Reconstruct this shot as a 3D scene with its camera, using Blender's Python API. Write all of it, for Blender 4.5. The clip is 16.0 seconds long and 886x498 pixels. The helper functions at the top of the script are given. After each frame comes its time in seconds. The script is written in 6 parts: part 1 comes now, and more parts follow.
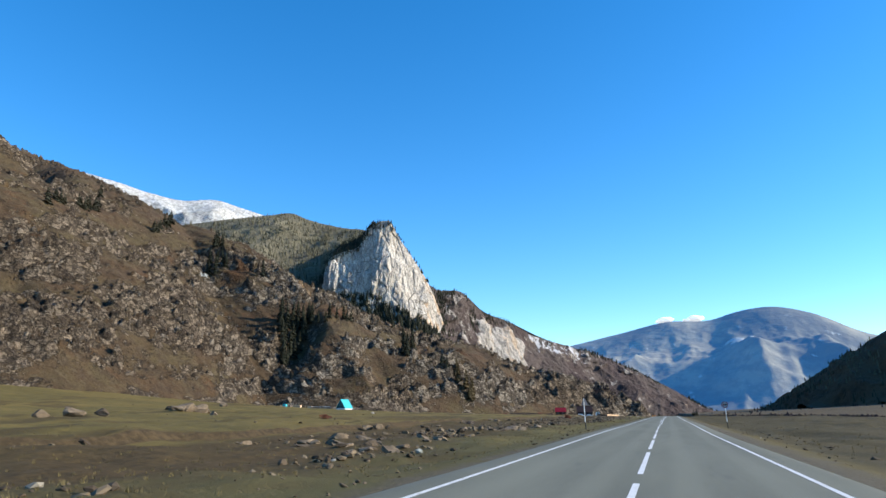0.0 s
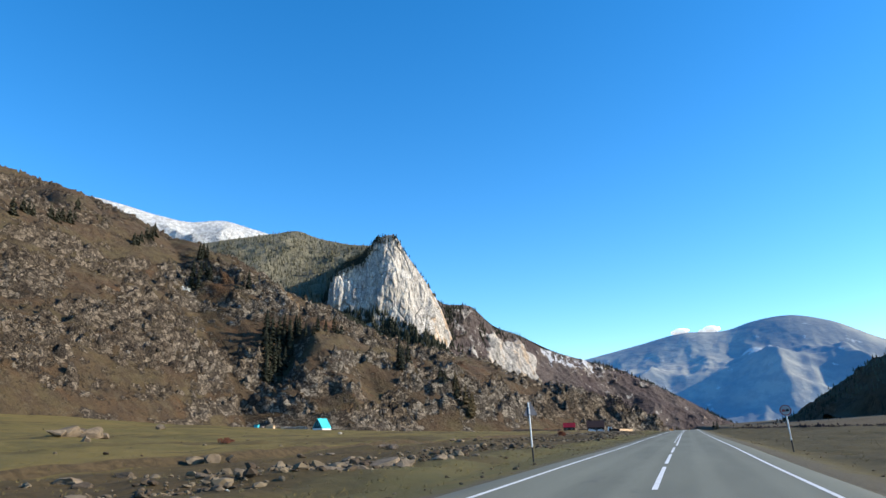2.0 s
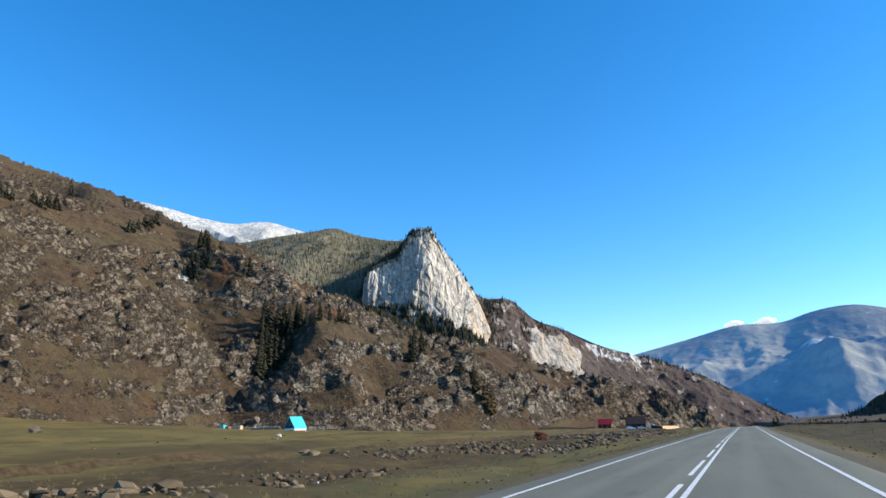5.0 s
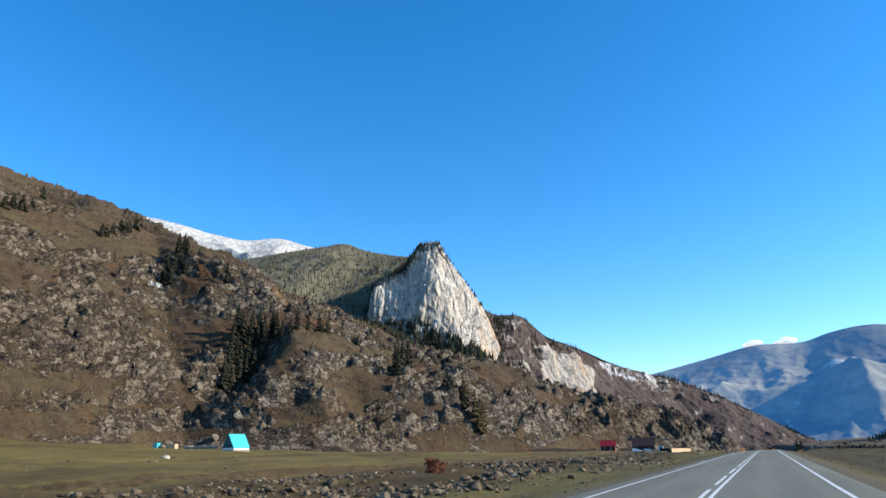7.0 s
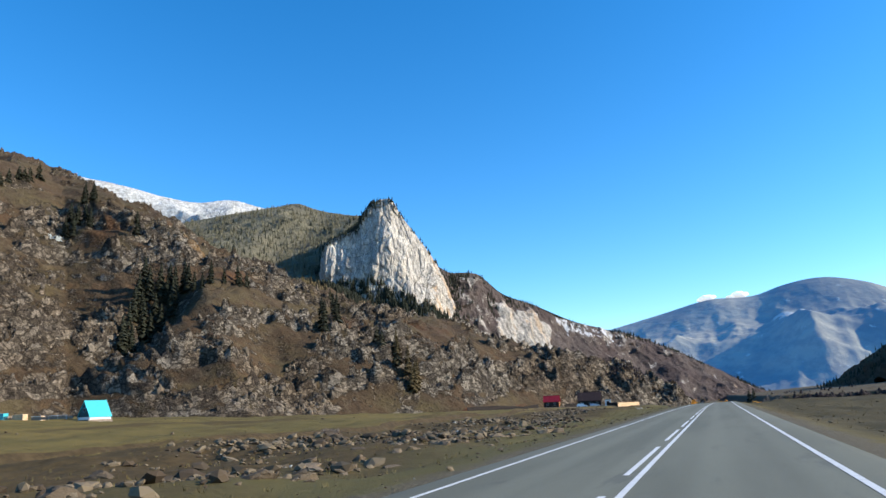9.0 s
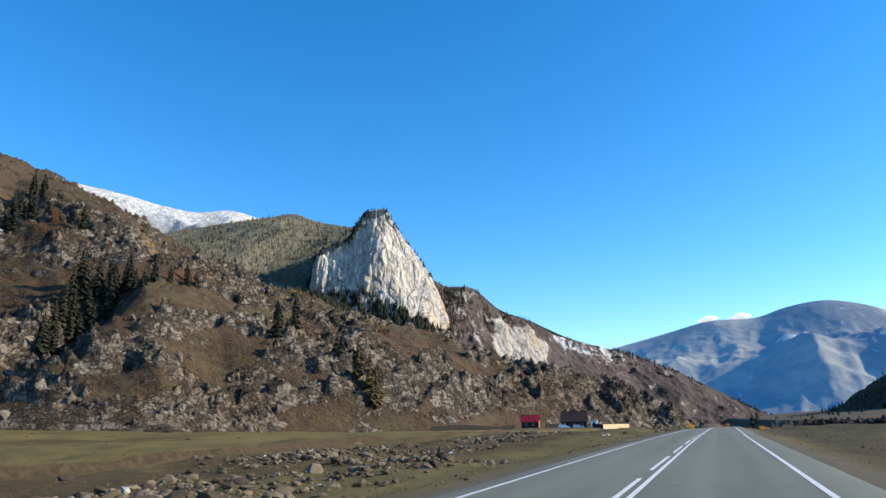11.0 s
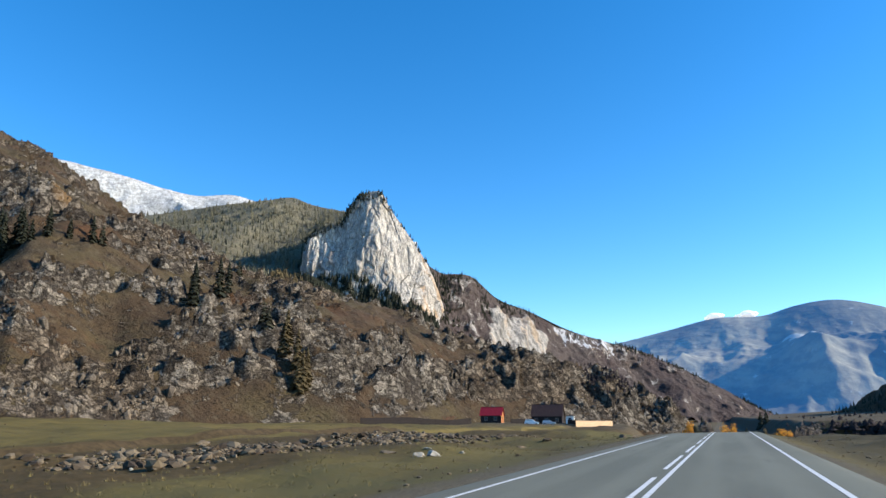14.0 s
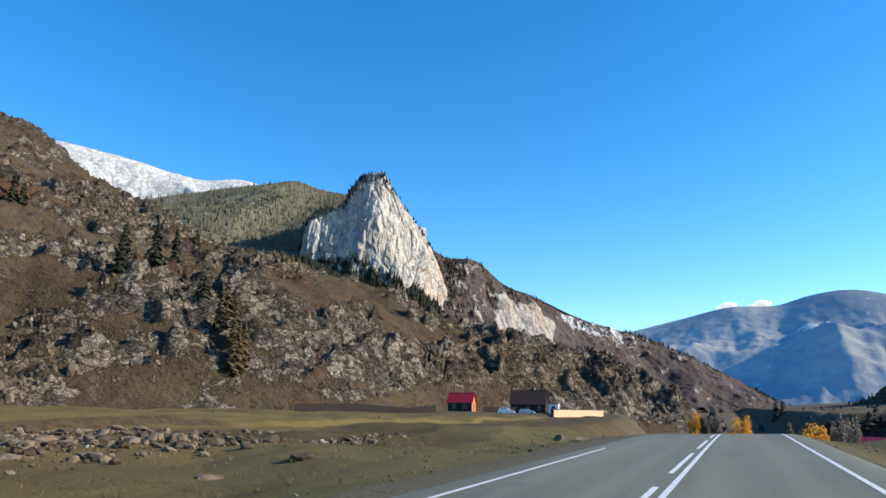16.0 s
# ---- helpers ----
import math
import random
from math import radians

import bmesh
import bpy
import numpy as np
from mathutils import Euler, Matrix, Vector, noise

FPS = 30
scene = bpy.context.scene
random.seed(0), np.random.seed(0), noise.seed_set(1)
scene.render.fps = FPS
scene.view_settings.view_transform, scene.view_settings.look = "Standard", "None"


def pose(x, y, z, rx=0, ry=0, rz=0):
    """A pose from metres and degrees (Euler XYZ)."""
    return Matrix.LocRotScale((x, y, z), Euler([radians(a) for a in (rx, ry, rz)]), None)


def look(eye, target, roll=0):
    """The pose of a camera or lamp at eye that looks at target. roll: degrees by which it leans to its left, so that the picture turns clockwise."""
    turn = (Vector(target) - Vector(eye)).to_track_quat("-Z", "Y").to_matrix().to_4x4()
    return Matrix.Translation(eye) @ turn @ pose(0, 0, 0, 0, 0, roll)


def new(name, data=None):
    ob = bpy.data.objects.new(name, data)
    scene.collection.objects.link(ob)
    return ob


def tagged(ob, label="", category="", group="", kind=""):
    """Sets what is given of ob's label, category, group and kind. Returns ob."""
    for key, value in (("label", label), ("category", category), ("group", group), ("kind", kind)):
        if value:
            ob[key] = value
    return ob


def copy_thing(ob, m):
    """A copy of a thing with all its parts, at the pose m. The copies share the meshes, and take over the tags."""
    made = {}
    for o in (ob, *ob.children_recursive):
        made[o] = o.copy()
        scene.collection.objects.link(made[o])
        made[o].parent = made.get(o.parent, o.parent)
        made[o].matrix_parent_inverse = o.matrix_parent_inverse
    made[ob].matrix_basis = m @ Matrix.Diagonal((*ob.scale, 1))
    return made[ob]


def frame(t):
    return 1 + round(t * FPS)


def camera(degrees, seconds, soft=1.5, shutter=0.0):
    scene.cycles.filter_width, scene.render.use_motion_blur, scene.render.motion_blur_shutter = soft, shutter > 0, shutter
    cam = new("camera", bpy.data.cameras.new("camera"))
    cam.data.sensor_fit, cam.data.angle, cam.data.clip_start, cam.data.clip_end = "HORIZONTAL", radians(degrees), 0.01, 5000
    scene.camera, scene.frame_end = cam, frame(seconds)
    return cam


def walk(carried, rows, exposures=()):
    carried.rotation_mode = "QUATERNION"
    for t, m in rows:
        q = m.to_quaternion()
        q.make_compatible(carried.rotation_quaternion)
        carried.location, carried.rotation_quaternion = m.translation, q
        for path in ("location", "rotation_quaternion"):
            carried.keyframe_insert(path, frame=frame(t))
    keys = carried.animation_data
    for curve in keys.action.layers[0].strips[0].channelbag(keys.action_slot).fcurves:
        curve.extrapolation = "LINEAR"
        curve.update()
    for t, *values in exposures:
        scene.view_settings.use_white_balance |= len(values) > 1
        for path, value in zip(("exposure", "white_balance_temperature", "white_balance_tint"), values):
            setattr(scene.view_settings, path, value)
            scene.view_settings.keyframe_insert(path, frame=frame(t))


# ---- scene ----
cam = camera(64.8, 16.0)
METRES, EYE, TILT, LEAN, TURN = 290.0, 1.47, 13.16, 0.0, 17.5
# seconds, share of the way, yaw, pitch, roll
ROWS = [
    (0.0, 0.0000, -0.0, 0.0, -0.0),
    (0.5, 0.0298, 0.64, 0.4, 0.73),
    (1.0, 0.0601, 0.23, 0.85, 1.03),
    (1.5, 0.0905, -0.16, 1.14, 0.66),
    (2.0, 0.1206, 0.97, 1.4, 1.38),
    (2.5, 0.1508, 0.98, 1.44, 1.48),
    (3.0, 0.1816, 2.63, 1.37, 0.67),
    (3.5, 0.2115, 3.58, 1.83, 0.65),
    (6.0, 0.3679, 5.1, 1.09, 3.53),
    (6.5, 0.3999, 5.48, 3.21, 2.95),
    (7.0, 0.4298, 6.01, 2.97, 2.53),
    (7.5, 0.4604, 6.71, 2.34, 2.1),
    (8.0, 0.4921, 5.79, 2.69, 2.63),
    (8.5, 0.5227, 4.26, 0.74, 3.08),
    (9.0, 0.5544, 2.82, -0.36, 3.39),
    (11.5, 0.7116, 3.45, 1.09, 1.83),
    (12.0, 0.7435, 4.69, 0.42, 1.32),
    (12.5, 0.7747, 4.46, 0.45, 0.38),
    (13.0, 0.8076, 4.51, 1.41, 0.57),
    (13.5, 0.8393, 4.05, 0.17, 0.58),
    (14.0, 0.8706, 3.56, 0.35, 0.93),
    (14.5, 0.9029, 3.31, 0.55, 0.07),
    (15.0, 0.9355, 2.61, -0.1, -0.66),
    (15.5, 0.9679, 2.3, -0.69, -0.74),
    (16.0, 0.9999, 4.53, -0.62, 0.54),
]
BASE = pose(0, 0, 0, TILT, LEAN, TURN)


def bend(y):
    """How far the road's centre line swings from x = 0."""
    y = np.asarray(y, float)
    return np.interp(y, [-60, 0, 60, 150, 250, 320, 345], [0.36, 0, -0.36, -0.6, -0.35, 0.3, 0.6]) - np.maximum(0, y - 345) ** 2 / 2500


def road_z(y):
    """The road runs level, then tips over a soft crest and drops to the valley floor."""
    y = np.asarray(y, float)
    return -np.minimum(np.maximum(0, y - 215) ** 2 / 46000 + np.maximum(0, y - 332) ** 2 / 520, 9 + np.maximum(0, y - 430) * 0.002)


def fall(y):
    """The road's slope from side to side."""
    return np.interp(y, [0, 20, 45, 65, 85, 130, 145], [-0.004, -0.005, -0.012, -0.005, 0.012, 0.013, 0.024])


# metres by which the car keeps right of the centre line
LANE = [(0, 0.62), (1.5, 0.68), (2.5, 0.78), (3.5, 1.04), (6, 1.45), (7, 1.58), (9, 1.66), (11.5, 1.84), (12.5, 1.76), (14, 1.64), (16, 1.38)]


def eye(t, s):
    y = METRES * s
    x = float(np.interp(t, *zip(*LANE)))
    return pose(float(bend(y)) + x, y, float(road_z(y) + fall(y) * x) + EYE)


walk(cam, [(t, eye(t, s) @ BASE @ pose(0, 0, 0, 90 + pitch, roll, yaw)) for t, s, yaw, pitch, roll in ROWS])

# ---- light ----
SUN_AZ, SUN_EL = 74.0, 25.0  # degrees clockwise from the road's direction (+y), and above the horizon
world = bpy.data.worlds.new("sky")
scene.world = world
world.use_nodes = True
wn = world.node_tree.nodes
sky = wn.new("ShaderNodeTexSky")
sky.sky_type, sky.sun_disc = "NISHITA", False
sky.sun_elevation, sky.sun_rotation = radians(SUN_EL), radians(SUN_AZ)
sky.altitude, sky.air_density, sky.dust_density, sky.ozone_density = 1200, 1.0, 0.4, 3.0
wn["Background"].inputs["Strength"].default_value = 0.17
deep = wn.new("ShaderNodeHueSaturation")  # the deep blue of dry mountain air
deep.inputs["Hue"].default_value, deep.inputs["Saturation"].default_value = 0.5, 1.33
world.node_tree.links.new(sky.outputs[0], deep.inputs["Color"])
world.node_tree.links.new(deep.outputs[0], wn["Background"].inputs["Color"])
sun = new("sun", bpy.data.lights.new("sun", "SUN"))
sun.data.energy, sun.data.angle, sun.data.color = 5.0, radians(0.53), (1.0, 0.91, 0.77)
sun_way = Vector((math.sin(radians(SUN_AZ)) * math.cos(radians(SUN_EL)), math.cos(radians(SUN_AZ)) * math.cos(radians(SUN_EL)), math.sin(radians(SUN_EL))))
sun.matrix_world = look(sun_way * 500, (0, 0, 0))
scene.view_settings.exposure = 0.72


# ---- noise on arrays ----
def lattice(ix, iy, iz, seed):
    h = (ix * 374761393 + iy * 668265263 + iz * 2147483647 + seed * 1274126177) & 0xFFFFFFFF
    h = ((h ^ (h >> 13)) * 1274126177) & 0xFFFFFFFF
    h = ((h ^ (h >> 16)) * 668265263) & 0xFFFFFFFF
    return ((h ^ (h >> 15)) & 0xFFFFFF) / float(0xFFFFFF)


def value(x, y, z=0.0, seed=0):
    """Smooth noise from -1 to 1."""
    x, y, z = np.broadcast_arrays(np.asarray(x, float), np.asarray(y, float), np.asarray(z, float))
    ix, iy, iz = (np.floor(a).astype(np.int64) for a in (x, y, z))
    fx, fy, fz = x - ix, y - iy, z - iz
    fx, fy, fz = (f * f * f * (f * (f * 6 - 15) + 10) for f in (fx, fy, fz))
    out = 0.0
    for dx in (0, 1):
        for dy in (0, 1):
            for dz in (0, 1):
                w = (fx if dx else 1 - fx) * (fy if dy else 1 - fy) * (fz if dz else 1 - fz)
                out = out + w * lattice(ix + dx, iy + dy, iz + dz, seed)
    return out * 2 - 1


def fbm(x, y, z=0.0, seed=0, octaves=4, gain=0.5):
    out, amp, f = 0.0, 1.0, 1.0
    for k in range(octaves):
        out = out + amp * value(np.asarray(x) * f + 17.3 * k, np.asarray(y) * f - 9.1 * k, np.asarray(z) * f, seed + k)
        amp, f = amp * gain, f * 2.03
    return out


def ridged(x, y, z=0.0, seed=0, octaves=4, gain=0.5):
    out, amp, f = 0.0, 1.0, 1.0
    for k in range(octaves):
        out = out + amp * (1 - np.abs(value(np.asarray(x) * f + 5.7 * k, np.asarray(y) * f + 3.3 * k, np.asarray(z) * f, seed + k)) * 2)
        amp, f = amp * gain, f * 2.1
    return out


def blocks(x, y, seed):
    """Angular blocks: each cell of a jittered grid is a tilted flat of its own height, -1 to 1, with clefts between."""
    x, y = np.asarray(x, float), np.asarray(y, float)
    ix, iy = np.floor(x).astype(np.int64), np.floor(y).astype(np.int64)
    near, second, height = np.full(x.shape, 9.0), np.full(x.shape, 9.0), np.zeros(x.shape)
    for dx in (-1, 0, 1):
        for dy in (-1, 0, 1):
            jx, jy = ix + dx, iy + dy
            px = x - jx - 0.1 - 0.8 * lattice(jx, jy, 0 * jx, seed)
            py = y - jy - 0.1 - 0.8 * lattice(jx, jy, 0 * jx + 1, seed)
            d = px * px + py * py
            tilt = (lattice(jx, jy, 0 * jx + 2, seed) - 0.5) * px * 1.6 + (lattice(jx, jy, 0 * jx + 3, seed) - 0.5) * py * 1.6
            h = lattice(jx, jy, 0 * jx + 4, seed) * 2 - 1 + tilt
            closer = d < near
            second = np.where(closer, near, np.minimum(second, d))
            height = np.where(closer, h, height)
            near = np.where(closer, d, near)
    return height - 0.8 * smooth(0.16, 0.0, np.sqrt(second) - np.sqrt(near))


def smooth(a, b, x):
    t = np.clip((np.asarray(x, float) - a) / (b - a), 0, 1)
    return t * t * (3 - 2 * t)


# ---- meshes ----
def link_mesh(name, verts, faces, material, smooth_shade=False):
    """A mesh object from vertices and faces (lists or one array of quads)."""
    me = bpy.data.meshes.new(name)
    me.from_pydata([tuple(v) for v in verts], [], faces if isinstance(faces, list) else [tuple(f) for f in faces.tolist()])
    me.materials.append(material)
    if smooth_shade:
        me.polygons.foreach_set("use_smooth", [True] * len(me.polygons))
    me.update()
    return new(name, me)


def grid_faces(n, m):
    """Quads of a grid of n by m points, stored row by row."""
    i, j = np.meshgrid(np.arange(n - 1), np.arange(m - 1), indexing="ij")
    a = (i * m + j).ravel()
    return np.stack([a, a + 1, a + m + 1, a + m], 1)


def link_grid(name, X, Y, Z, material, smooth_shade=True):
    """A grid of points as one sheet, its faces turned upwards."""
    n, m = X.shape
    me = bpy.data.meshes.new(name)
    co = np.stack([X, Y, Z], -1).reshape(-1, 3)
    f = grid_faces(n, m)
    a, b, c = co[f[len(f) // 2][0]], co[f[len(f) // 2][1]], co[f[len(f) // 2][2]]
    if np.cross(b - a, c - a)[2] < 0:
        f = f[:, ::-1]
    me.vertices.add(len(co))
    me.vertices.foreach_set("co", co.astype(np.float32).ravel())
    me.loops.add(f.size)
    me.loops.foreach_set("vertex_index", f.astype(np.int32).ravel())
    me.polygons.add(len(f))
    me.polygons.foreach_set("loop_start", np.arange(0, f.size, 4, dtype=np.int32))
    me.polygons.foreach_set("use_smooth", np.full(len(f), smooth_shade))
    me.materials.append(material)
    me.update(calc_edges=True)
    me.validate()
    return new(name, me)


def part(name, bm, material, parent, label=""):
    """Links a bmesh as one mesh object under a thing or a part."""
    me = bpy.data.meshes.new(name)
    bm.to_mesh(me)
    bm.free()
    me.materials.append(material)
    ob = new(name, me)
    ob.parent = parent
    return tagged(ob, label)


def box(bm, x0, x1, y0, y1, z0, z1, bevel=0.0):
    m = Matrix.LocRotScale(((x0 + x1) / 2, (y0 + y1) / 2, (z0 + z1) / 2), None, (x1 - x0, y1 - y0, z1 - z0))
    made = bmesh.ops.create_cube(bm, size=1, matrix=m)["verts"]
    if bevel:
        edges = list({e for v in made for e in v.link_edges})
        bmesh.ops.bevel(bm, geom=edges, offset=bevel, segments=2, affect="EDGES", profile=0.5)
    return bm


def tube(bm, a, b, r0, r1=None, sides=10):
    a, b = Vector(a), Vector(b)
    turn = (b - a).to_track_quat("Z", "Y").to_matrix().to_4x4()
    bmesh.ops.create_cone(bm, cap_ends=True, segments=sides, radius1=r0, radius2=r0 if r1 is None else r1, depth=(b - a).length,
                          matrix=Matrix.Translation((a + b) / 2) @ turn)
    return bm


# ---- materials ----
class Nodes:
    """Short hand for building node materials."""

    def __init__(self, name):
        self.m = bpy.data.materials.new(name)
        self.m.use_nodes = True
        self.t = self.m.node_tree
        self.out = self.t.nodes["Principled BSDF"]
        self.geo = self.t.nodes.new("ShaderNodeNewGeometry")
        self.obj = self.t.nodes.new("ShaderNodeObjectInfo")

    def put(self, socket, v):
        if isinstance(v, bpy.types.NodeSocket):
            self.t.links.new(v, socket)
        elif isinstance(v, (tuple, list)) and len(v) == 3 and socket.type == "RGBA":
            socket.default_value = (*v, 1)
        else:
            socket.default_value = v

    def where(self, stretch=(1, 1, 1), local=False):
        src = self.t.nodes.new("ShaderNodeTexCoord").outputs["Object"] if local else self.geo.outputs["Position"]
        n = self.t.nodes.new("ShaderNodeMapping")
        self.t.links.new(src, n.inputs["Vector"])
        n.inputs["Scale"].default_value = stretch
        return n.outputs[0]

    def noise(self, scale, detail=4, rough=0.55, stretch=(1, 1, 1), local=False, warp=0.0):
        n = self.t.nodes.new("ShaderNodeTexNoise")
        self.t.links.new(self.where(stretch, local), n.inputs["Vector"])
        n.inputs["Scale"].default_value, n.inputs["Detail"].default_value = scale, detail
        n.inputs["Roughness"].default_value, n.inputs["Distortion"].default_value = rough, warp
        return n.outputs["Fac"]

    def cells(self, scale, feature="F1", stretch=(1, 1, 1), local=False, out="Distance", warp=0.0, ripple=0.2):
        n = self.t.nodes.new("ShaderNodeTexVoronoi")
        at = self.where(stretch, local)
        if warp:
            sway, push = self.t.nodes.new("ShaderNodeTexNoise"), self.t.nodes.new("ShaderNodeVectorMath")
            sway.inputs["Scale"].default_value, sway.inputs["Detail"].default_value = ripple, 4
            self.t.links.new(at, sway.inputs["Vector"])
            push.operation = "MULTIPLY_ADD"
            self.t.links.new(sway.outputs["Color"], push.inputs[0])
            push.inputs[1].default_value = (warp, warp, warp)
            self.t.links.new(at, push.inputs[2])
            at = push.outputs[0]
        self.t.links.new(at, n.inputs["Vector"])
        n.feature = feature
        n.inputs["Scale"].default_value = scale
        return n.outputs[out]

    def ramp(self, fac, lo, hi, a=0.0, b=1.0):
        n = self.t.nodes.new("ShaderNodeMapRange")
        n.interpolation_type = "SMOOTHSTEP"
        self.put(n.inputs["Value"], fac)
        for k, v in zip(("From Min", "From Max", "To Min", "To Max"), (lo, hi, a, b)):
            n.inputs[k].default_value = v
        return n.outputs["Result"]

    def mix(self, fac, a, b, blend="MIX"):
        n = self.t.nodes.new("ShaderNodeMix")
        n.data_type, n.blend_type = "RGBA", blend
        self.put(n.inputs[0], fac)
        self.put(n.inputs[6], a)
        self.put(n.inputs[7], b)
        return n.outputs[2]

    def math(self, op, a, b=0.0):
        n = self.t.nodes.new("ShaderNodeMath")
        n.operation = op
        self.put(n.inputs[0], a)
        self.put(n.inputs[1], b)
        return n.outputs[0]

    def axis(self, vector, k):
        n = self.t.nodes.new("ShaderNodeSeparateXYZ")
        self.t.links.new(vector, n.inputs[0])
        return n.outputs[k]

    def bump(self, height, strength=0.5, distance=0.1):
        n = self.t.nodes.new("ShaderNodeBump")
        self.put(n.inputs["Height"], height)
        n.inputs["Strength"].default_value, n.inputs["Distance"].default_value = strength, distance
        self.t.links.new(n.outputs[0], self.out.inputs["Normal"])
        return self

    def done(self, colour, rough=0.9, metal=0.0, spec=0.25):
        self.put(self.out.inputs["Base Color"], colour)
        self.put(self.out.inputs["Roughness"], rough)
        self.put(self.out.inputs["Metallic"], metal)
        self.put(self.out.inputs["Specular IOR Level"], spec)
        return self.m


def plain(name, colour, rough=0.7, metal=0.0, vary=0.25, scale=6.0, bump=0.0, local=True):
    """A painted or raw surface with mottling and a little relief."""
    n = Nodes(name)
    a, b = n.noise(scale, 5, 0.6, local=local), n.noise(scale * 7, 3, 0.6, local=local)
    dark = tuple(c * (1 - vary) for c in colour)
    light = tuple(min(1, c * (1 + vary)) for c in colour)
    c = n.mix(n.ramp(a, 0.3, 0.7), dark, light)
    c = n.mix(n.ramp(b, 0.35, 0.75, 0, 0.5), c, tuple(k * (1 - vary) for k in colour))
    if bump:
        n.bump(b, 0.6, bump)
    return n.done(c, rough, metal)


def hillside_material(name, grass_a, grass_b, rock_a, rock_b, size=1.0, snow=None, air=None, speck_share=0.8, steep=(0.62, 0.8), streak=(1, 1, 0.35)):
    """Dry grass on what is flat, bare rock on what is steep; size: metres of the coarsest mottling over 40."""
    n = Nodes(name)
    up = n.axis(n.geo.outputs["Normal"], 2)
    broad, mid, fine = n.noise(0.022 / size, 5, 0.6), n.noise(0.13 / size, 5, 0.65), n.noise(0.9 / size, 4, 0.7)
    grass = n.mix(n.ramp(broad, 0.36, 0.62), grass_a, grass_b)
    grass = n.mix(n.ramp(mid, 0.45, 0.72, 0, 0.75), grass, tuple(c * 0.5 for c in grass_a))
    grass = n.mix(n.ramp(fine, 0.5, 0.75, 0, 0.6), grass, tuple(c * 0.45 for c in grass_b))
    speck = n.noise(0.30 / size, 6, 0.78, (1, 1, 0.7))
    tall = n.noise(0.3 / size, 5, 0.7, streak)
    rock = n.mix(n.ramp(tall, 0.38, 0.64), rock_a, rock_b)
    crack = n.math("ABSOLUTE", n.math("SUBTRACT", n.noise(0.33 / size, 6, 0.72, (1, 1, 0.5), warp=0.6), 0.5))
    rock = n.mix(n.ramp(crack, 0.0, 0.05, 0.9, 0.0), rock, tuple(c * 0.22 for c in rock_a))
    rock = n.mix(n.ramp(n.noise(0.05 / size, 4), 0.55, 0.72, 0, 0.55), rock, (0.30, 0.20, 0.12))
    rock = n.mix(n.ramp(n.noise(1.7 / size, 4, 0.7), 0.52, 0.72, 0, 0.6), rock, tuple(c * 0.5 for c in rock_b))
    edge = n.math("ADD", up, n.math("MULTIPLY", n.math("SUBTRACT", n.math("ADD", mid, n.math("MULTIPLY", fine, 0.6)), 0.8), 0.55))
    c = n.mix(n.ramp(edge, steep[0], steep[1]), rock, grass)
    c = n.mix(n.ramp(speck, 0.575, 0.64, 0, speck_share), c, rock_b)
    c = n.mix(n.ramp(speck, 0.42, 0.35, 0, 0.75), c, tuple(k * 0.4 for k in grass_a))
    if snow:
        z = n.axis(n.geo.outputs["Position"], 2)
        line = n.math("ADD", z, n.math("MULTIPLY", n.math("SUBTRACT", n.noise(0.012, 5, 0.6), 0.5), snow[1] * 2.5))
        c = n.mix(n.ramp(line, snow[0] - snow[1] * 0.5, snow[0] + snow[1] * 0.5, 0, 1), c, n.mix(n.ramp(n.noise(0.05, 6, 0.8), 0.38, 0.62), (0.70, 0.70, 0.69), (0.36, 0.355, 0.33)))
    if air:  # glow that stands in for lit air before a backdrop kilometres off
        n.out.inputs["Emission Color"].default_value, n.out.inputs["Emission Strength"].default_value = (*air, 1), 1.0
    n.bump(n.math("ADD", n.math("ADD", n.math("MULTIPLY", mid, 1.2), n.math("MULTIPLY", tall, 1.5)), n.math("ADD", fine, n.math("MULTIPLY", crack, 2.0))), 0.9, 1.3 * size)
    return n.done(c, 0.95, 0, 0.15)


def give(ob, name, values):
    """Stores one number for each point of a mesh."""
    a = ob.data.attributes.new(name, "FLOAT", "POINT")
    a.data.foreach_set("value", np.asarray(values, np.float32).ravel())
    return ob


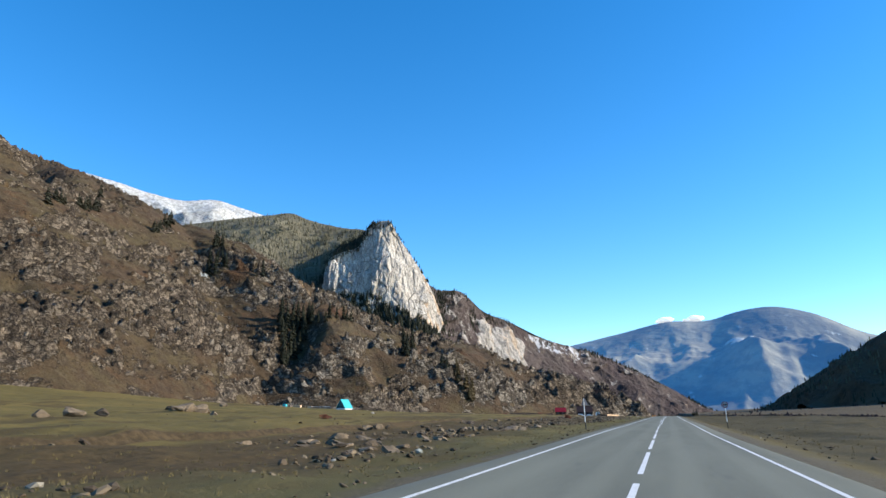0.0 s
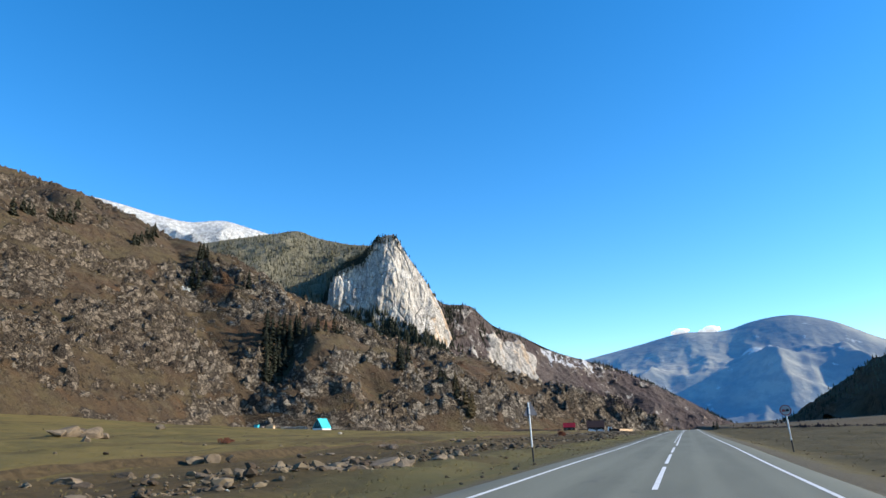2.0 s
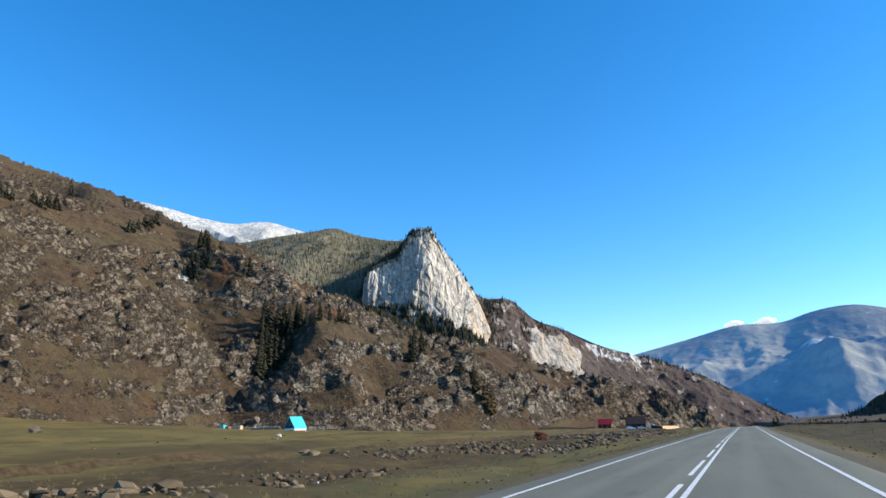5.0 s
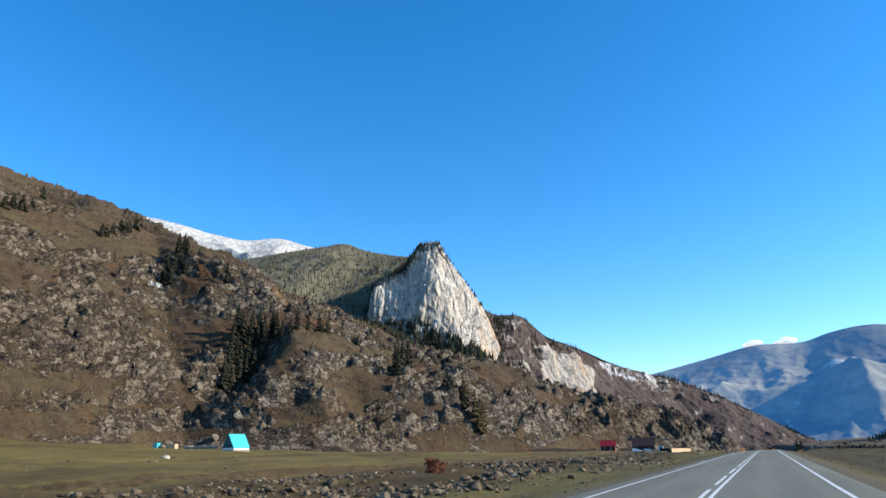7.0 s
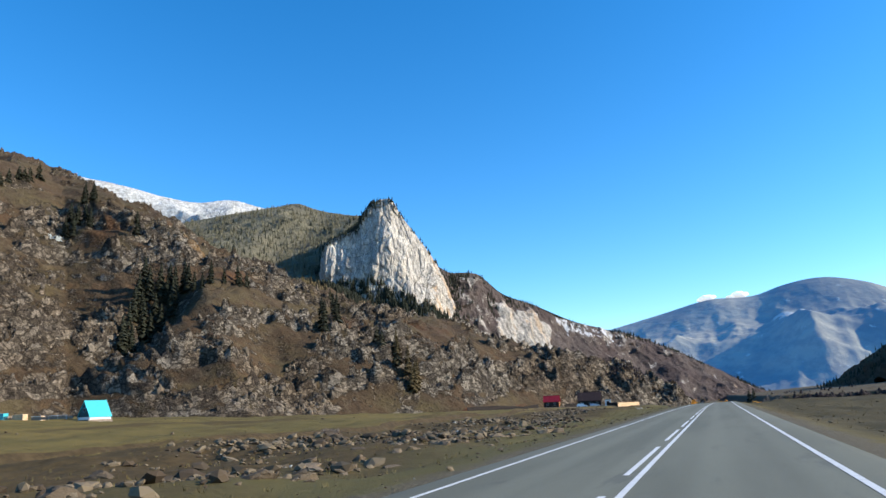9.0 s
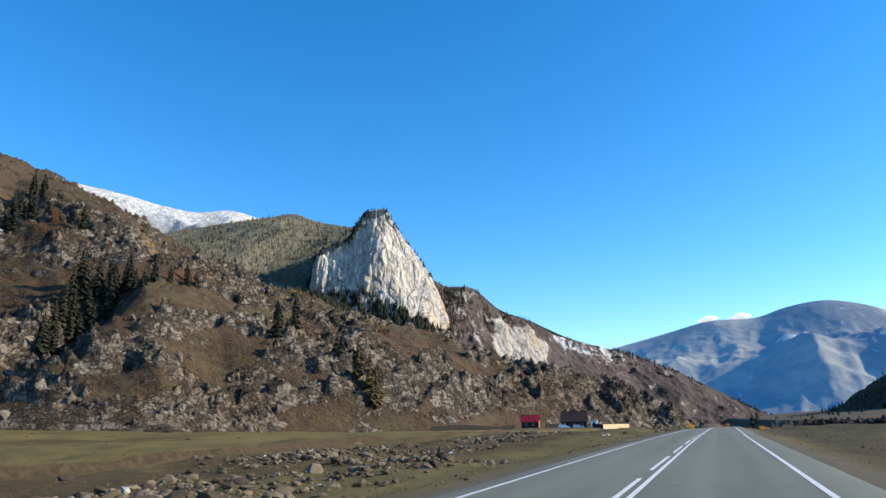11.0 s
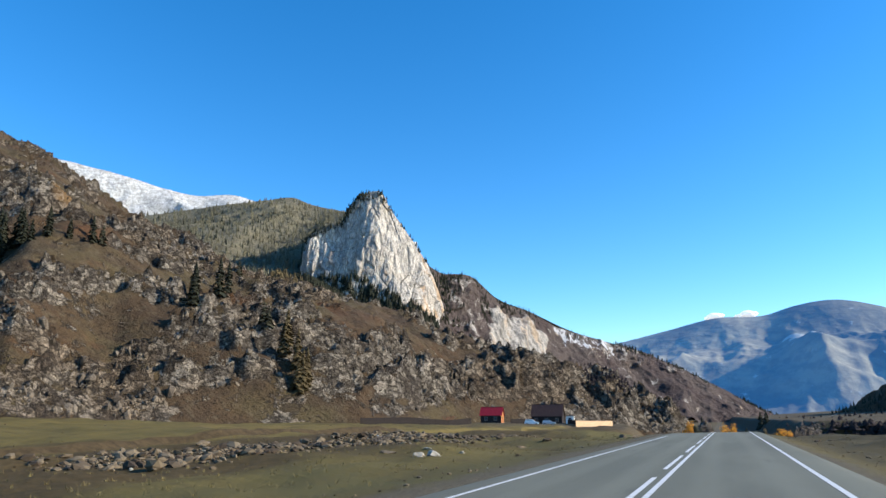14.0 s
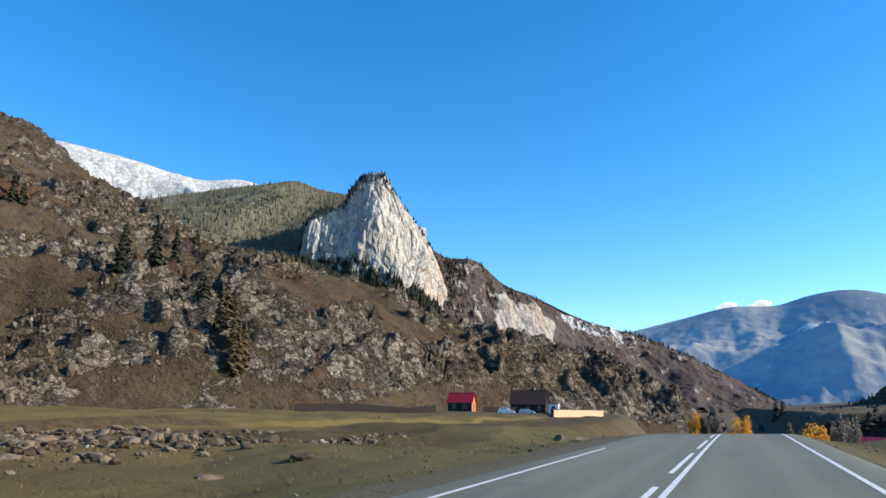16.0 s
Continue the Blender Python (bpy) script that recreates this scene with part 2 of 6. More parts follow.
def rocky_material():
    """Rust and olive-brown dry grass between knobs and ledges of grey lichened rock."""
    n = Nodes("hillside_grass_and_rock")
    up = n.axis(n.geo.outputs["Normal"], 2)
    share = n.t.nodes.new("ShaderNodeAttribute")
    share.attribute_name = "rockiness"
    broad, mid, fine = n.noise(0.02, 4, 0.6), n.noise(0.12, 5, 0.65), n.noise(0.8, 5, 0.72)
    grass = n.mix(n.ramp(broad, 0.42, 0.60), (0.074, 0.047, 0.025), (0.082, 0.062, 0.030))
    grass = n.mix(n.ramp(mid, 0.42, 0.62, 0, 0.65), grass, (0.051, 0.035, 0.022))
    grass = n.mix(n.ramp(n.noise(0.035, 5, 0.7), 0.56, 0.66, 0, 0.55), grass, (0.093, 0.048, 0.022))
    grass = n.mix(n.ramp(n.noise(0.25, 6, 0.75), 0.52, 0.62, 0, 0.5), grass, (0.117, 0.092, 0.058))
    grass = n.mix(n.ramp(fine, 0.50, 0.66, 0, 0.55), grass, (0.040, 0.028, 0.017))
    # rock: broken blocks of two sizes, pale faces, dark joints
    tall = n.noise(0.30, 5, 0.7, (1.0, 1.0, 0.6))
    flat = (0.8, 0.8, 1.15)
    big = n.axis(n.cells(0.26, "F1", flat, out="Color", warp=9.0, ripple=0.22), 0)
    small = n.axis(n.cells(0.85, "F1", flat, out="Color", warp=3.4, ripple=0.7), 0)
    joint = n.cells(0.85, "DISTANCE_TO_EDGE", flat, warp=3.4, ripple=0.7)
    cleft = n.cells(0.26, "DISTANCE_TO_EDGE", flat, warp=9.0, ripple=0.22)
    rugged = n.noise(0.42, 6, 0.66, (1.0, 1.0, 0.8), warp=1.2)
    lot = n.math("ADD", n.math("ADD", n.math("MULTIPLY", big, 0.46), n.math("MULTIPLY", small, 0.20)), n.math("MULTIPLY", tall, 0.75))
    rock = n.mix(n.ramp(lot, 0.46, 0.98), (0.102, 0.083, 0.064), (0.408, 0.351, 0.272))
    warm = n.mix(n.ramp(lot, 0.46, 0.98), (0.092, 0.064, 0.040), (0.313, 0.232, 0.151))
    # the western slope is browner
    along = n.math("ADD", n.math("MULTIPLY", n.axis(n.geo.outputs["Position"], 0), 0.62), n.math("MULTIPLY", n.axis(n.geo.outputs["Position"], 1), 0.784))
    rock = n.mix(n.math("MAXIMUM", n.ramp(n.noise(0.018, 4), 0.46, 0.60, 0, 0.7), n.ramp(along, 165, 100, 0, 0.65)), rock, warm)
    rock = n.mix(n.ramp(joint, 0.0, 0.20, 0.35, 0.0), rock, (0.023, 0.018, 0.013))
    rock = n.mix(n.ramp(cleft, 0.02, 0.16, 0.7, 0.0), rock, (0.019, 0.014, 0.010))
    # near-black blotches painted in for shadowed gaps between the rocks
    rock = n.mix(n.ramp(rugged, 0.44, 0.37, 0, 0.85), rock, (0.021, 0.017, 0.012))
    rock = n.mix(n.ramp(n.noise(1.5, 5, 0.75), 0.50, 0.68, 0, 0.35), rock, (0.077, 0.064, 0.047))
    edge = n.math("ADD", n.math("MULTIPLY", share.outputs["Fac"], 0.55), n.math("MULTIPLY", n.math("SUBTRACT", 1.0, up), 1.5))
    edge = n.math("ADD", edge, n.math("ADD", n.math("MULTIPLY", n.math("SUBTRACT", n.noise(0.2, 5, 0.72), 0.5), 1.9), n.math("MULTIPLY", n.math("SUBTRACT", fine, 0.5), 0.7)))
    c = n.mix(n.ramp(edge, 0.67, 0.78), grass, rock)
    speck = n.noise(0.34, 6, 0.8)
    c = n.mix(n.ramp(speck, 0.60, 0.66, 0, 0.3), c, (0.140, 0.120, 0.086))
    for stain, colour in (("rust", (0.096, 0.046, 0.020)), ("ochre", (0.29, 0.165, 0.062))):
        place = n.t.nodes.new("ShaderNodeAttribute")
        place.attribute_name = stain
        c = n.mix(n.ramp(n.math("MULTIPLY", place.outputs["Fac"], n.math("ADD", n.noise(0.16, 5, 0.7), 0.3)), 0.25, 0.75, 0, 0.75), c, colour)
    lies = n.t.nodes.new("ShaderNodeAttribute")
    lies.attribute_name = "snow"
    c = n.mix(n.ramp(n.math("MULTIPLY", lies.outputs["Fac"], n.math("ADD", n.noise(0.35, 4, 0.7), 0.5)), 0.50, 0.62), c, (0.533, 0.570, 0.552))
    relief = n.math("ADD", n.math("MULTIPLY", n.ramp(joint, 0.0, 0.2), 0.9), n.math("ADD", n.math("MULTIPLY", small, 1.2), n.math("MULTIPLY", big, 2.6)))
    n.bump(n.math("ADD", n.math("ADD", mid, tall), n.math("ADD", fine, n.math("MULTIPLY", n.math("ADD", relief, n.math("MULTIPLY", rugged, 1.5)), n.ramp(edge, 0.64, 0.80)))), 0.85, 1.2)
    return n.done(c, 0.95, 0, 0.15)


HILL = rocky_material()


def ridge_material():
    """Brown dry slope with bare pale rock where the ridge breaks off."""
    n = Nodes("ridge_slope")
    share = n.t.nodes.new("ShaderNodeAttribute")
    share.attribute_name = "rockiness"
    broad, mid, fine = n.noise(0.008, 5, 0.6), n.noise(0.045, 5, 0.65), n.noise(0.3, 5, 0.7)
    grass = n.mix(n.ramp(broad, 0.40, 0.60), (0.064, 0.047, 0.043), (0.083, 0.065, 0.057))
    grass = n.mix(n.ramp(mid, 0.46, 0.70, 0, 0.6), grass, (0.049, 0.036, 0.033))
    grass = n.mix(n.ramp(fine, 0.52, 0.72, 0, 0.5), grass, (0.042, 0.032, 0.028))
    tall = n.noise(0.10, 6, 0.68, (1, 1, 0.2))
    rock = n.mix(n.ramp(tall, 0.36, 0.62), (0.18, 0.165, 0.145), (0.43, 0.392, 0.342))
    rock = n.mix(n.ramp(n.noise(0.03, 4, 0.6, (1, 1, 0.3)), 0.54, 0.64, 0, 0.6), rock, (0.42, 0.29, 0.17))
    rock = n.mix(n.ramp(n.noise(0.3, 5, 0.7, (1, 1, 0.2)), 0.52, 0.68, 0, 0.5), rock, (0.18, 0.16, 0.14))
    rock = n.mix(n.ramp(n.noise(0.16, 5, 0.7, (1, 1, 0.08)), 0.54, 0.66, 0, 0.6), rock, (0.12, 0.107, 0.095))
    edge = n.math("ADD", share.outputs["Fac"], n.math("ADD", n.math("MULTIPLY", n.math("SUBTRACT", mid, 0.5), 1.3), n.math("MULTIPLY", n.math("SUBTRACT", fine, 0.5), 0.8)))
    c = n.mix(n.ramp(edge, 0.42, 0.60), grass, rock)
    lies = n.t.nodes.new("ShaderNodeAttribute")
    lies.attribute_name = "snow"
    c = n.mix(n.ramp(n.math("ADD", n.math("MULTIPLY", lies.outputs["Fac"], 0.25), n.noise(0.05, 5, 0.7, (1, 1, 0.4))), 0.74, 0.80, 0, 0.85), c, (0.50, 0.51, 0.53))
    n.bump(n.math("ADD", n.math("ADD", mid, tall), n.math("MULTIPLY", fine, 0.7)), 0.9, 4.0)
    return n.done(c, 0.95, 0, 0.15)


RIDGE = ridge_material()
SNOW = hillside_material("snowy_mountain", (0.30, 0.31, 0.27), (0.52, 0.53, 0.50), (0.40, 0.40, 0.40), (0.62, 0.62, 0.62), 6.0, snow=(960, 180))


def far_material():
    """Bare slopes kilometres off; the valley's blue air is painted on as emission."""
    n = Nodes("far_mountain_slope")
    up = n.axis(n.geo.outputs["Normal"], 2)
    broad, mid = n.noise(0.0016, 4, 0.55), n.noise(0.007, 5, 0.6)
    c = n.mix(n.ramp(broad, 0.42, 0.58), (0.157, 0.164, 0.130), (0.270, 0.260, 0.190))
    c = n.mix(n.ramp(n.noise(0.012, 6, 0.7), 0.42, 0.62, 0, 0.5), c, (0.122, 0.122, 0.099))
    share = n.t.nodes.new("ShaderNodeAttribute")
    share.attribute_name = "scar"
    bare = n.math("ADD", n.math("MULTIPLY", share.outputs["Fac"], 0.30), n.noise(0.014, 5, 0.7))
    c = n.mix(n.ramp(bare, 0.62, 0.72, 0, 0.9), c, (0.386, 0.408, 0.372))
    # blue glow of the slope itself, in place of haze
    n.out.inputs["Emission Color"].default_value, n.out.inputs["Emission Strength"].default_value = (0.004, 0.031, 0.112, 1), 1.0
    n.bump(mid, 0.5, 25.0)
    return n.done(c, 0.95, 0, 0.1)


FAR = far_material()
WOODED = hillside_material("wooded_slope", (0.145, 0.130, 0.086), (0.195, 0.174, 0.115), (0.145, 0.130, 0.095), (0.21, 0.185, 0.132), 2.5, steep=(0.2, 0.4), speck_share=0.25)

# darker copy of WOODED, with the shade of sunless flanks in its colour
SHADE_SLOPE = hillside_material("shade_darkened_slope", (0.102, 0.067, 0.039), (0.139, 0.093, 0.052), (0.102, 0.072, 0.046), (0.162, 0.116, 0.071), 2.5, steep=(0.2, 0.4), speck_share=0.25)


def cliff_material():
    n = Nodes("pale_cliff_rock")
    tall, broad, fine = n.noise(0.11, 6, 0.65, (1, 1, 0.16)), n.noise(0.018, 4, 0.55, (1, 1, 0.6)), n.noise(0.5, 5, 0.7, (1, 1, 0.4))
    c = n.mix(n.ramp(tall, 0.34, 0.64), (0.326, 0.299, 0.260), (0.546, 0.497, 0.427))
    c = n.mix(n.ramp(broad, 0.52, 0.66, 0, 0.4), c, (0.475, 0.396, 0.290))
    # ochre stains, most of them on the eastern side
    east = n.ramp(n.axis(n.geo.outputs["Position"], 0), -530, -455, 0.0, 0.15)
    c = n.mix(n.ramp(n.math("ADD", n.noise(0.045, 4, 0.6, (1, 1, 0.2)), east), 0.66, 0.78, 0, 0.8), c, (0.458, 0.273, 0.123))
    c = n.mix(n.ramp(fine, 0.52, 0.7, 0, 0.5), c, (0.211, 0.195, 0.176))
    c = n.mix(n.ramp(n.noise(0.22, 5, 0.7, (1, 1, 0.10)), 0.56, 0.66, 0, 0.6), c, (0.176, 0.164, 0.150))
    c = n.mix(n.ramp(n.noise(0.03, 4, 0.6, (1, 1, 0.5)), 0.54, 0.66, 0, 0.6), c, (0.651, 0.598, 0.510))
    flake = n.cells(0.14, "DISTANCE_TO_EDGE", (1, 1, 0.32), warp=9.0, ripple=0.1)
    c = n.mix(n.ramp(flake, 0.0, 0.10, 0.55, 0.0), c, (0.105, 0.095, 0.085))
    c = n.mix(n.ramp(n.axis(n.cells(0.14, "F1", (1, 1, 0.32), out="Color", warp=9.0, ripple=0.1), 0), 0.55, 0.95, 0, 0.35), c, (0.20, 0.19, 0.175))
    up = n.axis(n.geo.outputs["Normal"], 2)
    c = n.mix(n.ramp(n.math("ADD", up, n.math("MULTIPLY", fine, 0.3)), 0.72, 0.95), c, (0.097, 0.079, 0.044))
    n.bump(n.math("ADD", tall, n.math("MULTIPLY", fine, 0.5)), 0.9, 4.0)
    return n.done(c, 0.95, 0, 0.15)


CLIFF = cliff_material()


def field_material():
    n = Nodes("dry_meadow")
    broad, mid = n.noise(0.03, 5, 0.6), n.noise(0.25, 5, 0.65)
    fine, blade = n.noise(1.6, 5, 0.7), n.noise(9, 4, 0.7)
    far_x = n.math("ADD", n.axis(n.geo.outputs["Position"], 0), n.math("MULTIPLY", n.math("SUBTRACT", broad, 0.5), 26))
    c = n.mix(n.ramp(mid, 0.35, 0.65), (0.104, 0.081, 0.027), (0.136, 0.105, 0.033))
    c = n.mix(n.ramp(broad, 0.46, 0.60), c, (0.158, 0.116, 0.036))
    # long bands of browner growth across the meadow
    c = n.mix(n.ramp(n.noise(0.05, 5, 0.6, (1, 0.25, 1)), 0.51, 0.60, 0, 0.8), c, (0.070, 0.048, 0.019))
    # the strip of rubble and bare earth between the road and the meadow
    strip = n.math("MULTIPLY", n.ramp(far_x, -36, -31), n.ramp(n.math("ADD", far_x, n.ramp(n.axis(n.geo.outputs["Position"], 1), 235, 275, 0, 6)), -9, -14))
    strip = n.math("MULTIPLY", strip, n.ramp(n.axis(n.geo.outputs["Position"], 1), 250, 300, 1, 0.9))
    bare = n.math("MULTIPLY", strip, n.ramp(n.math("ADD", mid, n.math("MULTIPLY", fine, 0.4)), 0.42, 0.64))
    c = n.mix(n.math("MULTIPLY", bare, 0.92), c, n.mix(n.ramp(fine, 0.35, 0.65), (0.043, 0.029, 0.012), (0.083, 0.055, 0.024)))
    c = n.mix(n.ramp(n.noise(0.6, 5, 0.7), 0.55, 0.70, 0, 0.6), c, (0.061, 0.042, 0.016))
    c = n.mix(n.ramp(blade, 0.5, 0.72, 0, 0.55), c, (0.059, 0.048, 0.014))
    green = n.math("MULTIPLY", n.math("MULTIPLY", n.ramp(far_x, -18, -11), n.ramp(n.axis(n.geo.outputs["Position"], 0), 6, 2, 0.1, 1)), n.ramp(mid, 0.35, 0.6, 0.15, 0.8))
    c = n.mix(green, c, (0.093, 0.082, 0.031))
    # greyer brown pasture on the east side
    c = n.mix(n.ramp(n.axis(n.geo.outputs["Position"], 0), 5, 7.5, 0, 0.85), c, n.mix(n.ramp(mid, 0.35, 0.65), (0.039, 0.033, 0.016), (0.064, 0.050, 0.022)))
    away = n.math("ADD", n.axis(n.geo.outputs["Position"], 1), n.math("MULTIPLY", broad, 60))
    c = n.mix(n.ramp(away, 440, 500, 0, 0.8), c, n.mix(n.ramp(mid, 0.35, 0.65), (0.068, 0.051, 0.030), (0.099, 0.078, 0.046)))
    # bare earth on the little scarp
    slope = n.math("MULTIPLY", n.ramp(n.axis(n.geo.outputs["Normal"], 2), 0.985, 0.94), n.ramp(n.axis(n.geo.outputs["Position"], 1), 345, 335))
    c = n.mix(n.math("MULTIPLY", slope, n.ramp(n.math("MULTIPLY", n.math("ADD", n.axis(n.geo.outputs["Position"], 0), 20), -1), 0, 1)), c, n.mix(n.ramp(fine, 0.35, 0.65), (0.041, 0.029, 0.014), (0.081, 0.056, 0.027)))
    # gravel verge beside the asphalt
    px = n.math("ABSOLUTE", n.axis(n.geo.outputs["Position"], 0))
    verge = n.ramp(n.math("ADD", px, n.math("MULTIPLY", n.math("SUBTRACT", n.noise(0.5, 5, 0.7), 0.5), 3.2)), 6.2, 5.0)
    grit = n.mix(n.ramp(n.noise(14, 4, 0.8), 0.35, 0.65), (0.068, 0.057, 0.036), (0.127, 0.108, 0.071))
    c = n.mix(verge, c, grit)
    n.bump(n.math("ADD", fine, n.math("MULTIPLY", blade, 0.5)), 0.8, 0.12)
    return n.done(c, 0.95, 0, 0.15)


FIELD = field_material()


def asphalt_material():
    n = Nodes("worn_asphalt")
    broad, grit = n.noise(0.35, 5, 0.6, (1, 0.12, 1)), n.noise(45, 3, 0.7)
    c = n.mix(n.ramp(broad, 0.35, 0.65), (0.125, 0.128, 0.095), (0.163, 0.166, 0.123))
    x = n.axis(n.geo.outputs["Position"], 0)
    # paler wheel tracks along each lane
    wheel = n.math("ABSOLUTE", n.math("SUBTRACT", n.math("ABSOLUTE", n.math("SUBTRACT", n.math("ABSOLUTE", x), 1.75)), 0.85))
    c = n.mix(n.ramp(wheel, 0.5, 0.1, 0, 0.45), c, (0.193, 0.197, 0.147))
    c = n.mix(n.ramp(n.noise(0.9, 5, 0.7, (1, 0.2, 1)), 0.58, 0.7, 0, 0.5), c, (0.081, 0.082, 0.074))
    c = n.mix(n.ramp(grit, 0.35, 0.7, 0, 0.35), c, (0.066, 0.067, 0.062))
    n.bump(grit, 0.5, 0.01)
    return n.done(c, 0.85, 0, 0.22)


ASPHALT = asphalt_material()


def marking_material():
    n = Nodes("worn_road_paint")
    c = n.mix(n.ramp(n.noise(5, 5, 0.75), 0.52, 0.72, 0, 0.8), (0.62, 0.62, 0.60), (0.22, 0.22, 0.21))
    return n.done(c, 0.6)


PAINT = marking_material()

# ---- the lie of the land ----
FOOT, ALONG, INTO = (-150.0, 395.0), (0.62, 0.784), (-0.784, 0.62)


def field_z(x, y):
    x, y = np.asarray(x, float), np.asarray(y, float)
    plan_x = x
    x = x - bend(y) * smooth(2000, 700, y)
    d = np.maximum(0, -x - 30)
    lift = 1 - 0.65 * smooth(200, 400, y) - 0.27 * smooth(400, 520, y)
    rise = 0.00027 * d ** 2 * lift
    rise = np.where(d > 200, 0.00027 * 200 ** 2 * lift + (d - 200) * 0.06 * lift, rise)
    side = np.abs(x)
    edge = 36 + 3.5 * fbm(y * 0.03, 0 * y, 0, 8, 3)
    bank = -0.05 - 0.36 * smooth(4.6, 9.0, side) - 0.14 * smooth(12, 20, -x) + 0.6 * smooth(edge - 1.3, edge, -x)
    lump = (0.15 * fbm(x * 0.35, y * 0.35, 0, 3, 3) + 0.40 * fbm(x * 0.07, y * 0.07, 0, 5, 3)) * smooth(5.5, 11, side)
    # on the east a river cutting: its near edge, then a bank up to a terrace
    cut = -7.0 * smooth(10, 22, plan_x) * smooth(366, 392, y + 0.25 * np.minimum(plan_x, 200))
    terrace = 9.6 * smooth(14, 28, plan_x) * smooth(472, 480, y + 6 * value(plan_x * 0.05, 0 * y, 0, 7)) + 0.06 * np.maximum(0, plan_x - 60) * smooth(500, 760, y)
    pit = cut + terrace
    drop = road_z(y)
    west = smooth(8, 20, -x)
    east = smooth(9, 24, plan_x)
    return rise + bank + lump + pit + drop * (1 - 0.88 * west * smooth(760, 560, y)) * (1 - 0.75 * east)


# heights of the hillside over the meadow: across, places along its foot; down, metres into the hill from the foot
HILL_S = np.array([-520, -330, -200, -120, -60, 0, 50, 110, 170, 230, 275, 310, 420, 760], float)
HILL_U = np.array([0, 35, 80, 140, 230, 400, 700, 1100], float)
HILL_H = np.array([[0] * 14,
                   [24, 26, 29, 30, 35, 26, 34, 32, 31, 23, 19, -20, -1, 2],
                   [70, 61, 44, 62, 51, 61, 53, 53, 48, 18, 31, 3, 4, 4],
                   [125, 110, 106, 94, 101, 86, 76, 62, 62, 46, 30, 12, 8, 8],
                   [205, 188, 151, 158, 153, 126, 108, 80, 76, 62, 27, 20, 13, 12],
                   [330, 303, 159, 150, 146, 185, 135, 106, 95, 90, 70, 50, 38, 32],
                   [424, 397, 240, 320, 310, 290, 245, 218, 195, 190, 195, 200, 195, 207],
                   [532, 514, 477, 469, 461, 410, 380, 360, 330, 290, 240, 250, 310, 340]], float)


def ease(knots, x):
    """Weights of the knots at each x, for a smooth curve through them."""
    x = np.clip(np.asarray(x, float).ravel(), knots[0], knots[-1])
    unit = np.eye(len(knots))
    tan = np.gradient(unit, knots, axis=0)
    i = np.clip(np.searchsorted(knots, x, side="right") - 1, 0, len(knots) - 2)
    h = (knots[i + 1] - knots[i])[:, None]
    f = (x - knots[i])[:, None] / h
    return (2 * f ** 3 - 3 * f ** 2 + 1) * unit[i] + (f ** 3 - 2 * f ** 2 + f) * h * tan[i] + (3 * f ** 2 - 2 * f ** 3) * unit[i + 1] + (f ** 3 - f ** 2) * h * tan[i + 1]


def hill_foot(s):
    """How far the hill's foot stands back from the straight line along it."""
    return 0.9 * np.maximum(0, s - 290) + np.interp(s, [-520, -400, -182, -110, -75, -52, -22, 5, 40, 75, 100, 130, 170, 285, 310], [-80, -60, -38, -4, 20, 0, -18, -4, -2, -4, 4, 22, 28, 30, 36])


def rock_share(s, u):
    """How rocky the hillside is at a place, 0 to 1: bands along the slope, the face of the bench, the knoll at its end."""
    bands = 0.62 * fbm(s * 0.012 + u * 0.004 + 3, u * 0.03 - s * 0.004, 0, 21, 4, 0.6) + 0.62 * fbm(s * 0.034, u * 0.105 - s * 0.012, 0, 20, 4, 0.6)
    bench = smooth(-66, -48, s)
    face = 0.42 * smooth(56, 40, u) * smooth(6, 14, u) * bench
    shelf = -0.20 * smooth(48, 62, u) * smooth(150, 110, u) * smooth(50, 90, s) + 0.14 * smooth(-60, -30, s) * smooth(90, 50, s) * smooth(130, 100, u)
    west = (0.50 * smooth(62, 36, u) * smooth(4, 12, u) - 0.10 * smooth(60, 100, u)) * (1 - bench)
    # three rows of ledges on the western half of the bench
    uw = u + 5 * fbm(s * 0.03, u * 0.02, 0, 34, 3)
    rows = (0.55 * np.exp(-((uw - 49) / 8) ** 2) + 0.55 * np.exp(-((uw - 28) / 5.5) ** 2) + 0.4 * np.exp(-((uw - 11) / 4.5) ** 2) - 0.28) * smooth(-55, -42, s) * smooth(75, 50, s) * smooth(85, 70, u)
    knoll = 0.6 * smooth(172, 196, s) * smooth(300, 285, s) * smooth(110, 90, u)
    scree = 0.5 * np.exp(-((s + 112) / 22) ** 2 - ((u - 80) / 20) ** 2)
    return smooth(-0.12, 0.20, bands + face + shelf + rows + west + knoll + scree - 0.02 - 0.7 * smooth(290, 315, s))


